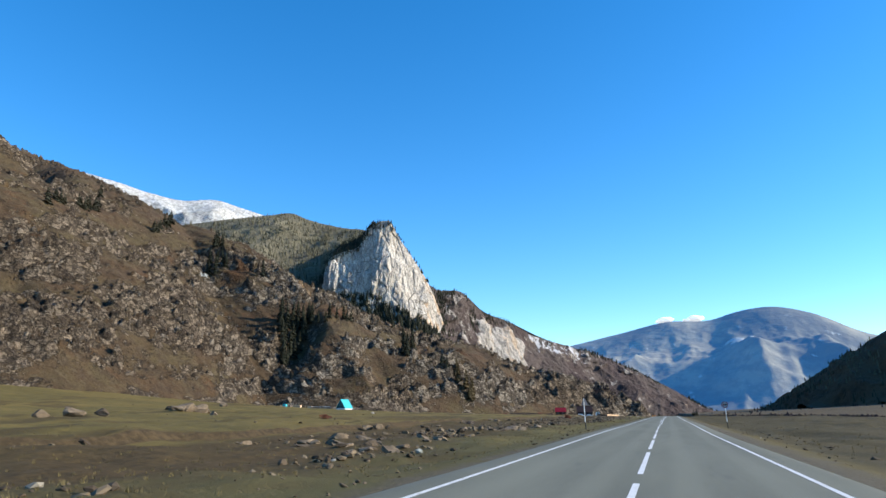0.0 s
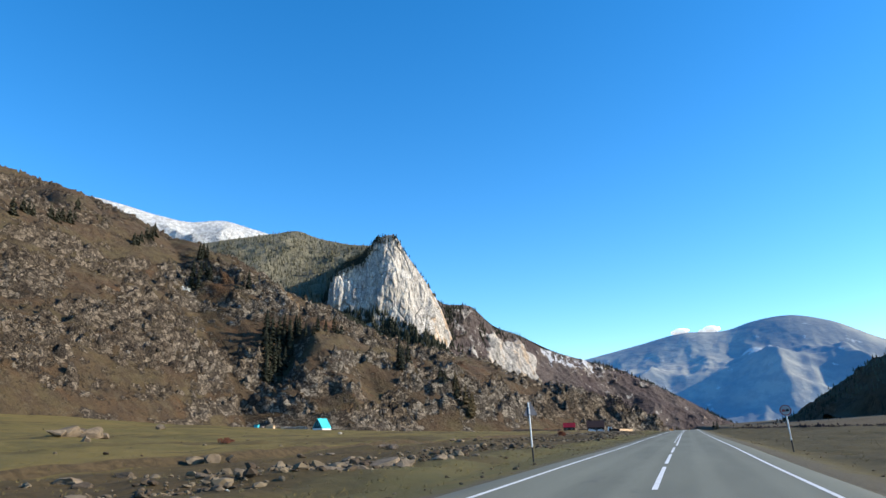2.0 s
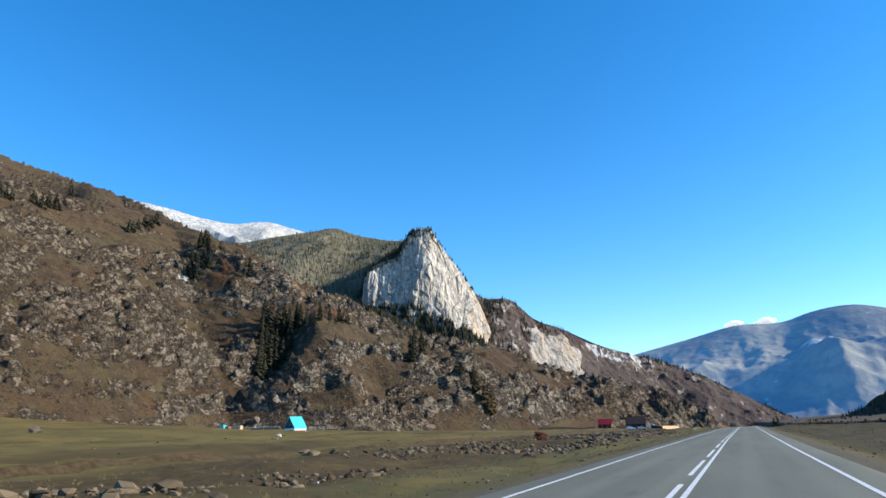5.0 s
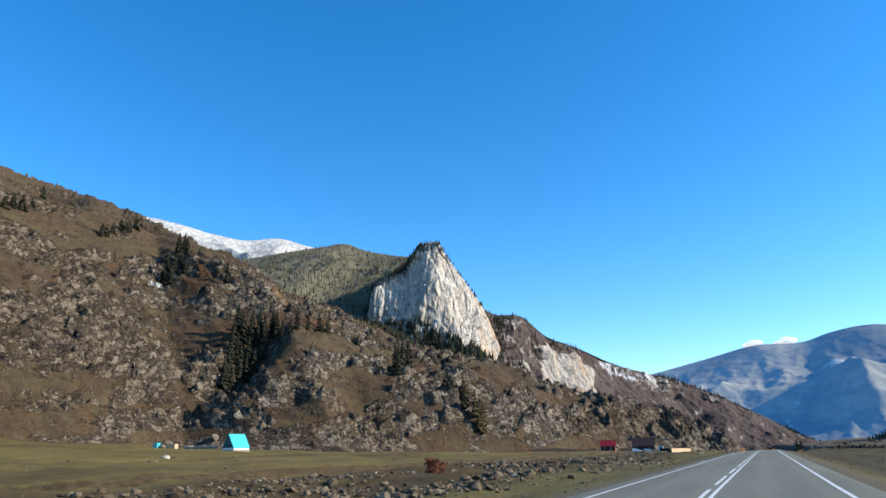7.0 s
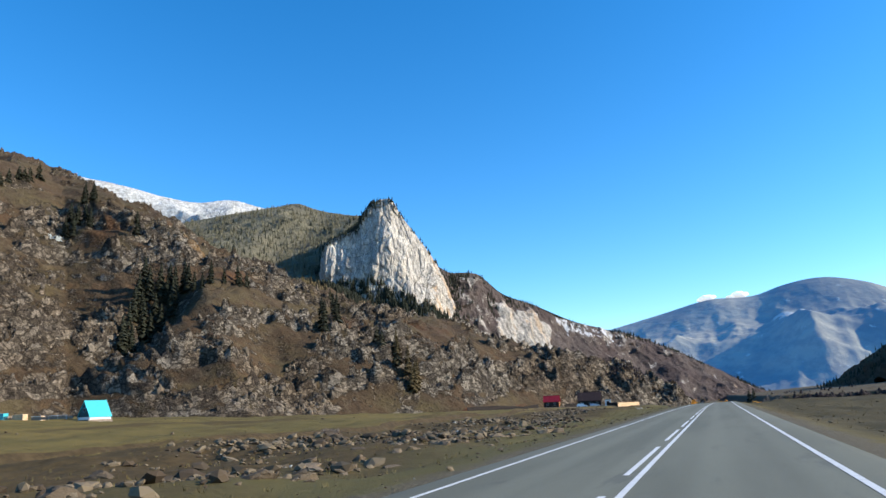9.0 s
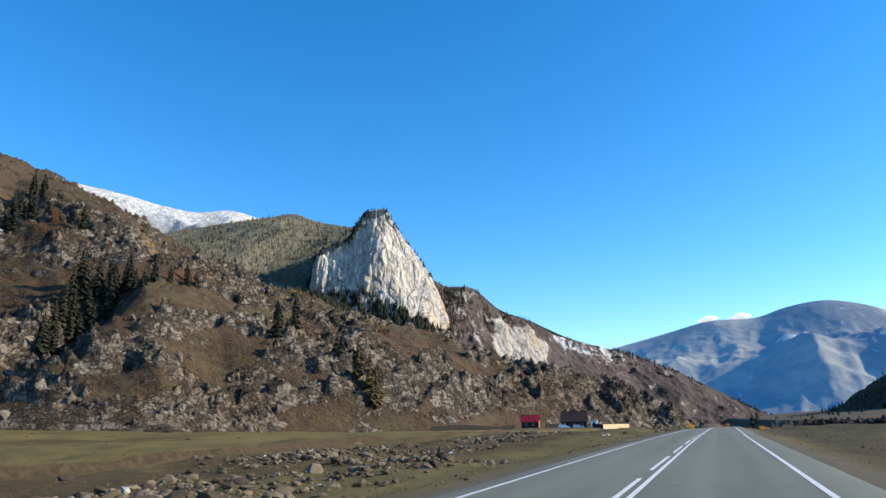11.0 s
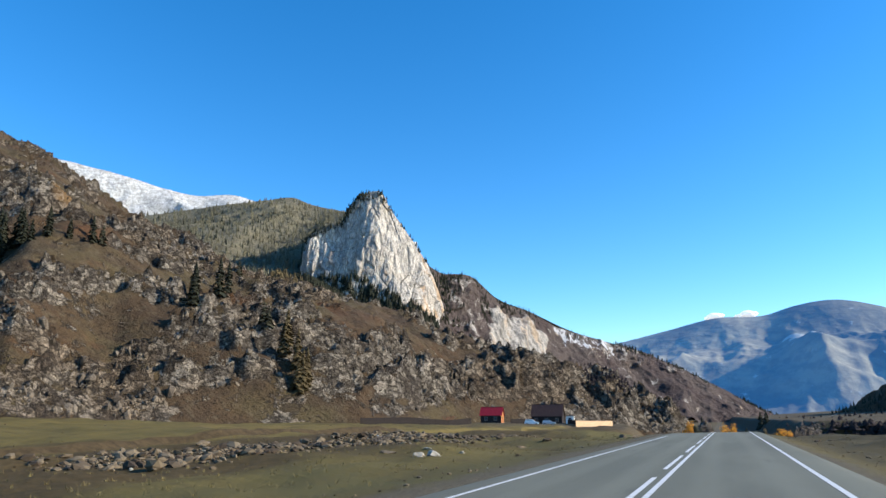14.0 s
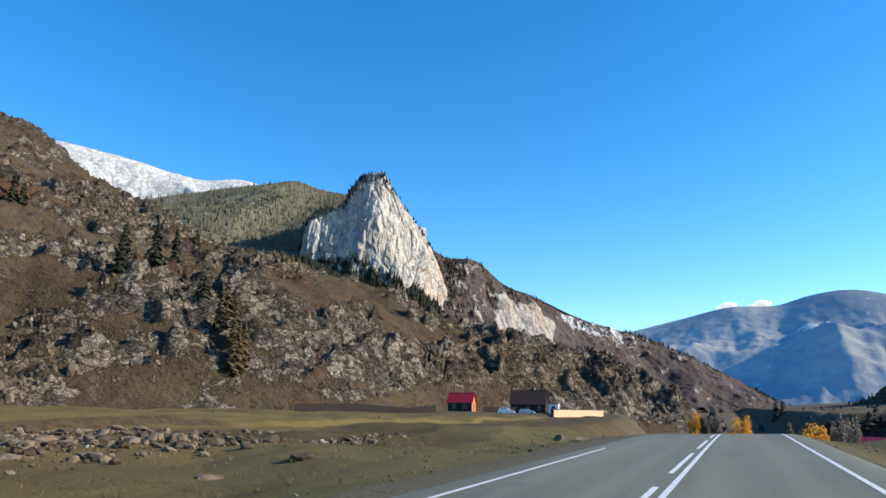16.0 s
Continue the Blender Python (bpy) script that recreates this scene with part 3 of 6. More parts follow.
def hill_z(x, y):
    """The rocky hillside beyond the meadow: a steep western slope, a wooded gully, a rocky bench with a knoll at its end."""
    x, y = np.asarray(x, float), np.asarray(y, float)
    s = (x - FOOT[0]) * ALONG[0] + (y - FOOT[1]) * ALONG[1]
    u = (x - FOOT[0]) * INTO[0] + (y - FOOT[1]) * INTO[1] - hill_foot((x - FOOT[0]) * ALONG[0] + (y - FOOT[1]) * ALONG[1])
    z = ((ease(HILL_U, u) @ HILL_H) * ease(HILL_S, s)).sum(1).reshape(x.shape)
    base = field_z(x, y) - 1.1 + 5.2 * smooth(40, 230, -x) * (1 - 0.65 * smooth(200, 400, y) - 0.27 * smooth(400, 520, y))
    # gullies that run up the slope
    for at, width, deep, lean in ((-74, 9, 16, 0.5), (40, 8, 4, 0.2), (150, 10, 4, 0.1)):
        z = z - deep * np.exp(-((s - at - lean * u - 3 * value(u * 0.05, 0 * u + at, 0, 51)) / width) ** 2) * smooth(120, 60, u) * smooth(10, 34, u)
    # a crag on the western skyline
    z = np.where(u < 0, 0.8 * u, z) + 36 * np.exp(-((x + 476) ** 2 + (y - 372) ** 2) / 29 ** 2)
    on = smooth(0, 18, u)
    z = z + on * (2.2 * fbm(s * 0.03, u * 0.03, 0, 11, 3) + 1.2 * fbm(s * 0.09, u * 0.09, 0, 12, 3))
    # ledges: broken rock steps between shelves of grass, with clefts that run up the slope
    rocky = rock_share(s, u)
    wander = 10 * fbm(s * 0.012, u * 0.012, 0, 22, 3) + 4.0 * fbm(s * 0.07, u * 0.07, 0, 26, 3)
    for step, part_of in ((9.0, 0.9), (3.1, 0.9)):
        q = (z + wander) / step
        f = q - np.floor(q)
        z = z + on * rocky * step * (smooth(0.34, 0.62, f) - f) * part_of
        wander = wander * 0.7 + 2.5 * fbm(s * 0.13, u * 0.13, 0, 24, 2)
    # the knoll at the bench's end is split into pillars
    z = z + 4.5 * on * smooth(205, 222, s) * smooth(296, 284, s) * smooth(50, 36, u) * (ridged(s * 0.075, u * 0.012, 0, 33, 2) - 0.55)
    lean = s + 0.3 * u
    z = z + on * rocky * (1.0 + 1.9 * blocks(lean / 21, u / 6.5, 27) + 1.6 * blocks(lean / 6, u / 5.5, 28) + 0.55 * blocks(lean / 2.7, u / 3.2, 29) + 1.0 * (ridged(lean * 0.10, u * 0.035, 0, 30, 2) - 0.7))
    z = z + on * (0.20 + 0.5 * rocky) * fbm(s * 0.30, u * 0.33, z * 0.2, 25, 3)
    return base + z


ground_x = np.unique(np.concatenate([np.linspace(-5200, -400, 25), np.linspace(-400, -110, 60), np.linspace(-110, -45, 66), np.linspace(-45, -4.0, 120), np.linspace(-4, 4, 6),
                                     np.linspace(4, 30, 60), np.linspace(30, 120, 46), np.linspace(120, 400, 40), np.linspace(400, 5200, 25)]))
ground_y = np.unique(np.concatenate([np.linspace(-900, -40, 20), np.linspace(-40, 420, 461), np.linspace(420, 500, 101), np.linspace(500, 700, 70), np.linspace(700, 5200, 70)]))
GX, GY = np.meshgrid(ground_x, ground_y, indexing="ij")
tagged(link_grid("ground", GX, GY, field_z(GX, GY), FIELD), "dry olive-brown valley meadow with bare earth and gravel verge", "ground", kind="structure")

s_line = np.concatenate([np.linspace(-520, -330, 50), np.linspace(-330, 330, 560)[1:], np.linspace(330, 1000, 170)[1:]])
u_line = np.concatenate([np.linspace(-12, 200, 200), np.linspace(200, 420, 110)[1:], np.linspace(420, 1100, 110)[1:]])
S, U = np.meshgrid(s_line, u_line, indexing="ij")
U2 = U + hill_foot(S)
HX, HY = FOOT[0] + S * ALONG[0] + U2 * INTO[0], FOOT[1] + S * ALONG[1] + U2 * INTO[1]
drifts = sum(k * np.exp(-((HX - x) / 3) ** 2 - ((HY - y) / 9) ** 2) for x, y, k in ((-316, 425, 0.7), (-325, 442, 0.6), (-332, 460, 0.58)))
hill = link_grid("rocky_hillside", HX, HY, hill_z(HX, HY), HILL)
give(hill, "rockiness", rock_share(S, U))
give(hill, "snow", drifts)
give(hill, "rust", sum(np.exp(-((HX - x) ** 2 + (HY - y) ** 2) / r ** 2) for x, y, r in ((-296, 436, 14), (-216, 441, 11), (-168, 470, 13), (-148, 500, 12))))
give(hill, "ochre", sum(np.exp(-((HX - x) ** 2 + (HY - y) ** 2) / r ** 2) for x, y, r in ((-250, 462, 9), (-262, 468, 6))))
tagged(hill, "steep brown grassy hillside broken by grey rock ledges", "hillside", kind="structure")


def chain(points, n):
    """A smooth line through a few points, with n points on it."""
    p = np.array(points, float)
    t = np.concatenate([[0], np.cumsum(np.linalg.norm(np.diff(p, axis=0), axis=1))])
    q = np.linspace(0, t[-1], n)
    i = np.clip(np.searchsorted(t, q, side="right") - 1, 0, len(p) - 2)
    f = ((q - t[i]) / (t[i + 1] - t[i]))[:, None]
    tan = np.gradient(p, t, axis=0)
    h = (t[i + 1] - t[i])[:, None]
    return (2 * f ** 3 - 3 * f ** 2 + 1) * p[i] + (f ** 3 - 2 * f ** 2 + f) * h * tan[i] + (3 * f ** 2 - 2 * f ** 3) * p[i + 1] + (f ** 3 - f ** 2) * h * tan[i + 1]


def slope_between(crest, foot, n, m, sag=0.0):
    """A sheet from a crest line to a foot line; sag bends it down in the middle (metres)."""
    a, b = chain(crest, n), chain(foot, n)
    w = np.linspace(0, 1, m)[None, :, None]
    P = a[:, None] * (1 - w) + b[:, None] * w
    P[..., 2] -= sag * np.sin(np.pi * w[..., 0])
    return P


def rough(P, amp, size, seed, folds=0.6, keep=0.15, tall=0.35):
    """Pushes a sheet about with folds and lumps; keep: how much of that the crest line takes."""
    x, y, z = P[..., 0] / size, P[..., 1] / size, P[..., 2] / size
    w = np.linspace(0, 1, P.shape[1])[None, :]
    hold = keep + (1 - keep) * smooth(0, 0.18, w)
    d = (folds * (ridged(x, y, z * tall, seed, 5) - 0.6) + (1 - folds) * fbm(x, y, z, seed + 9, 5)) * amp * hold
    du, dv = np.gradient(P, axis=0), np.gradient(P, axis=1)
    nrm = np.cross(du, dv)
    nrm /= np.maximum(1e-9, np.linalg.norm(nrm, axis=-1, keepdims=True))
    nrm *= np.where(nrm[..., 2:] < 0, -1, 1)
    return P + nrm * d[..., None]


def sheet(name, P, material, label, category):
    return tagged(link_grid(name, P[..., 0], P[..., 1], P[..., 2], material), label, category, kind="structure")


# snow-dusted mountain, highest and farthest on the west side
P = slope_between([(-3400, 2300, 1280), (-2900, 2560, 1222), (-2645, 2728, 1161), (-2386, 2957, 1093), (-2251, 3060, 1112), (-2130, 3146, 1077), (-1900, 3290, 1020), (-1400, 3500, 880)],
                  [(-2700, 1500, 350), (-2300, 1750, 380), (-2100, 1900, 400), (-1900, 2000, 400), (-1700, 2100, 400), (-1600, 2200, 380), (-1300, 2400, 360), (-1000, 2600, 330)], 260, 120, 60)
sheet("snowy_mountain", rough(P, 60, 330, 61, 0.5), SNOW, "bare mountain ridge powdered with fresh snow", "mountain")

# wooded shoulder in front of it
P = slope_between([(-2000, 1550, 520), (-1500, 1700, 545), (-1271, 1795, 585), (-1167, 1864, 608), (-1100, 1905, 619), (-1060, 1927, 603), (-928, 1883, 556), (-800, 1840, 515), (-740, 1790, 420), (-690, 1700, 330)],
                  [(-1180, 640, 140), (-1000, 690, 140), (-880, 740, 140), (-800, 780, 135), (-745, 810, 130), (-700, 840, 130), (-680, 900, 140), (-660, 960, 150), (-640, 1050, 165), (-615, 1130, 190)], 260, 190, 30)
P[..., 2] -= 30 * np.exp(-((P[..., 0] + 790) / 110) ** 2 - ((P[..., 1] - 1330) / 160) ** 2)  # the hollow beside the cliff
SHOULDER = rough(P, 22, 180, 71, 0.4)
sheet("wooded_shoulder", SHOULDER, WOODED, "rounded mountain shoulder covered with sparse olive larch wood", "mountain")

# the pale cliff
crest = [(-664, 1283, 262), (-654, 1285, 312), (-633, 1295, 327), (-600, 1310, 341), (-588, 1322, 378), (-561, 1332, 398), (-541, 1338, 400), (-527, 1350, 372), (-504, 1370, 330), (-474, 1400, 272), (-443, 1402, 192)]
foot = [(-652, 1264, 205), (-640, 1258, 205), (-620, 1256, 203), (-596, 1256, 196), (-575, 1258, 190), (-552, 1260, 184), (-530, 1264, 176), (-508, 1270, 165), (-482, 1280, 156), (-452, 1294, 148), (-425, 1330, 142)]
P = slope_between(crest, foot, 360, 190, -5)
w = np.linspace(0, 1, 190)[None, :]
CLIFF_SHEET = rough(rough(P, 6.0, 48, 81, 0.6, 0.3, 0.25), 1.5, 12, 181, 0.6, 0.3, 0.3)
lean = P[..., 0] + 0.12 * P[..., 2]
CLIFF_SHEET[..., 1] -= (2.4 * blocks(lean / 17, P[..., 2] / 60, 83) + 0.9 * blocks(lean / 7, P[..., 2] / 26, 84)) * smooth(0.0, 0.08, w)
sheet("pale_cliff", CLIFF_SHEET, CLIFF, "tall pale limestone cliff streaked grey and ochre", "cliff")
# its wooded back: a spur that runs from the summit to the shoulder, its western flank turned from the sun
spur = [(-596, 1312, 343), (-575, 1330, 392), (-600, 1390, 402), (-640, 1450, 408), (-690, 1520, 418), (-750, 1600, 432), (-830, 1700, 452)]
P = slope_between(spur, [(-664, 1283, 240), (-676, 1300, 255), (-712, 1345, 262), (-765, 1400, 272), (-830, 1470, 292), (-890, 1560, 330), (-950, 1660, 375)], 200, 90, 10)
SPUR = rough(P, 9, 70, 96, 0.5, 0.1)
# flank coloured darker to deepen its shade
sheet("cliff_back", SPUR, SHADE_SLOPE, "shaded wooded flank behind the cliff top", "hillside")
P = slope_between(spur, [(-470, 1400, 262), (-500, 1450, 270), (-520, 1520, 260), (-540, 1600, 250), (-560, 1700, 240), (-580, 1800, 230), (-600, 1900, 220)], 80, 40, 0)
sheet("cliff_back_east", rough(P, 5, 60, 97, 0.5, 0.1), WOODED, "wooded slope behind the cliff top", "hillside")

# the ridge that runs down from the cliff to the valley
crest = [(-512, 1425, 296), (-492, 1490, 276), (-449, 1588, 277), (-422, 1646, 246), (-377, 1760, 228), (-310, 1874, 195), (-249, 1984, 179), (-182, 2092, 161), (-78, 2199, 117), (32, 2300, 60), (98, 2398, 22), (160, 2500, -8)]
foot = [(-450, 1330, 90), (-430, 1420, 95), (-400, 1500, 80), (-350, 1580, 60), (-270, 1650, 40), (-190, 1730, 15), (-120, 1820, 0), (-50, 1880, -10), (10, 1950, -12), (60, 2050, -14), (120, 2150, -14), (190, 2300, -14)]
P = slope_between(crest, foot, 420, 190, 6)
w = np.linspace(0, 1, 190)[None, :]
across = P[..., 0] * 0.97 + (P[..., 1] - 226) * 0.25 + 12 * fbm(P[..., 2] / 40, P[..., 1] / 60, 0, 93, 3)
bare = smooth(-75, -50, across) * smooth(80, 45, across) * smooth(0.06, 0.16, w + 0.05 * value(across / 16, 0 * across, 0, 94)) * smooth(0.9, 0.62, w)
bare = np.maximum(bare, 0.5 * smooth(110, 140, across) * smooth(420, 330, across) * smooth(0.36, 0.15, w) * smooth(-0.1, 0.25, fbm(across / 40, w * 5, 0, 97, 3)))
bare = np.maximum(bare, 0.56 * smooth(-60, -85, across) * smooth(0.02, 0.08, w) * smooth(0.95, 0.7, w) * smooth(-0.35, 0.25, fbm(across / 30, P[..., 2] / 60, 0, 99, 4)))
wall = 0.86 * bare
bare = np.maximum(wall, 0.38 * smooth(0.05, 0.5, fbm(across / 26, P[..., 2] / 22, 0, 100, 4)) * smooth(0.95, 0.8, w))
RIDGE_SHEET = rough(rough(P, 18, 150, 91, 0.7, 0.3, 0.15), 5, 34, 92, 0.6, 0.3, 0.4)
ribs = rough(P, 8, 30, 98, 0.7, 0.2, 0.12) - P
RIDGE_SHEET = RIDGE_SHEET + (ribs + np.array([10.0, -14.0, 0.0])) * wall[..., None]
give(give(sheet("brown_ridge", RIDGE_SHEET, RIDGE, "brown ridge falling to the valley with a pale cliff band", "ridge"), "rockiness", bare), "snow", smooth(60, 100, across) * smooth(330, 230, across) * smooth(0.28, 0.10, w))
P = slope_between(crest, [(-600, 1750, 200), (-590, 1800, 190), (-570, 1900, 170), (-540, 1980, 150), (-500, 2080, 120), (-450, 2180, 90), (-390, 2290, 60), (-320, 2400, 40), (-220, 2480, 10), (-100, 2560, -10), (40, 2640, -14), (200, 2700, -14)], 120, 40, 0)
sheet("ridge_back", rough(P, 5, 90, 95, 0.5, 0.1), WOODED, "shaded wooded back of the ridge", "ridge")
# the far mountain that closes the valley: a dome whose spurs come down towards the valley
crest = [(-1500, 4350, 260), (-900, 4350, 330), (-537, 4340, 399), (-237, 4340, 465), (25, 4330, 521), (274, 4320, 524), (397, 4310, 560), (603, 4280, 580), (766, 4250, 540), (1036, 4190, 407), (1500, 4050, 330), (2200, 3900, 300)]
foot = [(-1300, 3300, -14), (-800, 3300, -14), (-500, 3300, -14), (-200, 3300, -14), (60, 3280, -14), (280, 3260, -14), (420, 3260, -14), (600, 3280, -14), (760, 3300, -14), (1000, 3300, -14), (1500, 3200, -14), (2100, 3000, -14)]
P = slope_between(crest, foot, 340, 170, -35)
w = np.linspace(0, 1, 170)[None, :]
spur, scar = 0.0, 0.0
for x0, x1, wide, high in ((235, 440, 170, 150), (20, -300, 120, 105), (-330, -700, 150, 90), (660, 860, 170, 150), (-900, -1000, 200, 120)):
    off = P[..., 0] - (x0 + (x1 - x0) * w) - 45 * fbm(P[..., 1] / 260, 0 * P[..., 0] + x0, 0, 131, 4)
    line = np.abs(off)
    spur = spur + high * np.exp(-(line / wide) ** 1.3) * smooth(0.24, 0.70, w) * smooth(1.02, 0.75, w)
    if x0 == 235:
        scar = np.exp(-((off - 35) / 48) ** 2) * smooth(0.22, 0.34, w) * smooth(0.74, 0.55, w)
P[..., 2] += spur - 45 * smooth(0.05, 0.35, w) * smooth(1.0, 0.8, w)
P[..., 2] += (14 * ridged(P[..., 0] / 240, P[..., 1] / 300, 0, 135, 5) - 10) * smooth(0.03, 0.4, w) + 3 * smooth(0.0, 0.1, w) * fbm(P[..., 0] / 90, P[..., 1] / 90, 0, 137, 4)
give(sheet("backdrop", P, FAR, "broad rounded mountain across the valley, its blue haze painted as glow", "mountain"), "scar", scar)

# dark wooded hill on the east side, turned from the sun
crest = [(150, 1560, -12), (203, 1486, 22), (246, 1378, 59), (280, 1270, 89), (309, 1160, 115), (500, 1000, 165), (690, 780, 180), (820, 500, 190), (920, 150, 190)]
P = slope_between(crest, [(120, 1520, -14), (135, 1430, -10), (145, 1320, -4), (150, 1210, 0), (165, 1100, 4), (270, 880, 10), (400, 650, 16), (500, 400, 22), (580, 80, 26)], 200, 70, 8)
EAST = rough(P, 16, 70, 111, 0.5, 0.4)
# slope colour carries part of the hill's shade
sheet("shaded_hill", EAST, SHADE_SLOPE, "brown wooded hill in shade, its slope colour darkened for that", "hill")
P = slope_between(crest, [(500, 1800, -20), (600, 1750, -20), (700, 1650, -20), (800, 1500, -20), (900, 1300, -20), (1000, 1100, -20), (1100, 900, -20), (1200, 600, -20), (1300, 200, -20)], 60, 20, 0)
sheet("shaded_hill_back", P, WOODED, "far side of the wooded hill", "hill")

# ---- the road ----
road_y = np.concatenate([np.linspace(-60, 420, 481), np.linspace(425, 556, 30)])
RX, RY = np.meshgrid(np.array([-4.6, -4.2, -3.5, -1.75, 0, 1.75, 3.5, 4.2, 4.6]), road_y, indexing="ij")
camber = fall(RY) * RX - 0.10 * (np.abs(RX) > 4.5)
tagged(link_grid("road", RX + bend(RY), RY, road_z(RY) + 0.09 + camber, ASPHALT), "two-lane grey asphalt road with worn wheel tracks", "road", kind="structure")


def stripe(name, x, y0, y1, width, label):
    ys = np.linspace(y0, y1, max(2, int((y1 - y0) / 3) + 1))
    SX, SY = np.meshgrid(np.array([x - width / 2, x + width / 2]), ys, indexing="ij")
    z = road_z(SY) + 0.09 + fall(SY) * SX + 0.006
    return tagged(link_grid(name, SX + bend(SY), SY, z, PAINT), label, "road marking", kind="structure")


stripe("edge_line", -3.5, -60, 318, 0.12, "white solid edge line of the road")
stripe("edge_line", -3.5, 340, 540, 0.12, "white solid edge line of the road")
stripe("edge_line", 3.5, -60, 540, 0.12, "white solid edge line of the road")
stripe("centre_line", 0.10, 88.8, 540, 0.12, "white solid centre line of the road")
for k in range(7):
    at = 17.25 + 11.57 * (k - 1)
    stripe("centre_dash", 0.0, at, at + 9.3, 0.13, "white dash of the centre line")
for k in range(30):
    at = 98 + 11.0 * k
    stripe("centre_dash", -0.17, at, at + 8.0, 0.12, "white dash beside the solid centre line")

# ---- surfaces of the things ----
BARK = plain("bark", (0.09, 0.065, 0.045), 0.95, 0, 0.35, 3)
NEEDLE = plain("dark_needles", (0.024, 0.026, 0.014), 0.9, 0, 0.4, 0.7)
NEEDLE_OLIVE = plain("olive_needles", (0.118, 0.106, 0.064), 0.9, 0, 0.35, 0.7)
NEEDLE_DULL = plain("dull_green_needles", (0.046, 0.045, 0.026), 0.9, 0, 0.35, 0.7)
DARK_THICKET = plain("dark_thicket_twigs", (0.030, 0.022, 0.022), 0.95, 0, 0.4, 0.7)
LARCH = plain("autumn_larch", (0.086, 0.063, 0.027), 0.9, 0, 0.35, 0.7)
YELLOW_LEAF = plain("yellow_leaves", (0.60, 0.27, 0.025), 0.85, 0, 0.35, 0.9)
RED_TWIG = plain("red_brown_twigs", (0.16, 0.060, 0.034), 0.95, 0, 0.35, 1.2)
GREY_TWIG = plain("grey_twigs", (0.19, 0.15, 0.115), 0.95, 0, 0.35, 1.2)
DRY_GRASS = plain("dry_grass_blades", (0.17, 0.135, 0.055), 0.95, 0, 0.35, 0.3, local=False)
TURQUOISE = plain("turquoise_roof_sheet", (0.05, 0.43, 0.50), 0.45, 0, 0.12, 2)
# darkened turquoise for the hut's gables: their shade is in the colour
SHADE_TEAL = plain("shade_teal_boards", (0.018, 0.075, 0.095), 0.7, 0, 0.3, 2)
RED_SHEET = plain("red_roof_sheet", (0.27, 0.020, 0.028), 0.22, 0, 0.2, 2)
ORANGE_WOOD = plain("orange_stained_timber", (0.46, 0.17, 0.055), 0.7, 0, 0.25, 3)
# near black, with the shade on fences and house fronts put into the colour
DARK_WOOD = plain("near_black_timber", (0.026, 0.020, 0.018), 0.85, 0, 0.35, 3)
BROWN_SHEET = plain("brown_roof_sheet", (0.066, 0.036, 0.026), 0.5, 0, 0.2, 2)
PALE_WOOD = plain("fresh_pale_planks", (0.58, 0.40, 0.24), 0.75, 0, 0.2, 2.5)
GREY_WOOD = plain("grey_old_planks", (0.24, 0.19, 0.15), 0.9, 0, 0.3, 2.5)
WHITE_PAINT = plain("white_paint", (0.74, 0.74, 0.72), 0.5, 0, 0.08, 4)
BLACK_PAINT = plain("black_paint", (0.02, 0.02, 0.022), 0.6, 0, 0.3, 4)
# white of the round sign greyed, its shade put into the colour
SIGN_FACE = plain("shade_grey_sign_face", (0.30, 0.30, 0.31), 0.5, 0, 0.12, 4)
RED_PAINT = plain("red_sign_paint", (0.26, 0.05, 0.05), 0.5, 0, 0.15, 4)
SIGN_BACK = plain("grey_sign_back", (0.045, 0.055, 0.08), 0.6, 0.0, 0.2, 4)
STEEL = plain("galvanised_steel", (0.42, 0.43, 0.44), 0.45, 0.8, 0.15, 6)
RUBBER = plain("black_rubber", (0.02, 0.02, 0.02), 0.85, 0, 0.2, 6)
CAR_GLASS = plain("dark_car_glass", (0.02, 0.025, 0.03), 0.08, 0, 0.1, 2)
CAR_WHITE = plain("white_car_paint", (0.78, 0.78, 0.78), 0.25, 0, 0.05, 2)
CAR_GREY = plain("silver_car_paint", (0.55, 0.56, 0.58), 0.25, 0.3, 0.05, 2)
PANE = plain("window_pane", (0.05, 0.06, 0.075), 0.08, 0, 0.1, 2)


def stone_material():
    n = Nodes("field_stone")
    r = n.obj.outputs["Random"]
    c = n.mix(n.ramp(r, 0.0, 0.85), (0.065, 0.048, 0.031), (0.196, 0.148, 0.097))
    c = n.mix(n.ramp(r, 0.97, 0.99), c, (0.353, 0.290, 0.213))
    a, f = n.noise(1.6, 5, 0.65), n.noise(9, 4, 0.7)
    c = n.mix(n.ramp(a, 0.42, 0.66, 0, 0.75), c, (0.083, 0.064, 0.044))
    c = n.mix(n.ramp(n.noise(0.9, 4, 0.6), 0.58, 0.7, 0, 0.5), c, (0.152, 0.106, 0.061))
    c = n.mix(n.ramp(f, 0.55, 0.75, 0, 0.6), c, (0.098, 0.079, 0.061))
    n.bump(n.math("ADD", a, n.math("MULTIPLY", f, 0.5)), 0.8, 0.12)
    return n.done(c, 0.92, 0, 0.2)


STONE = stone_material()


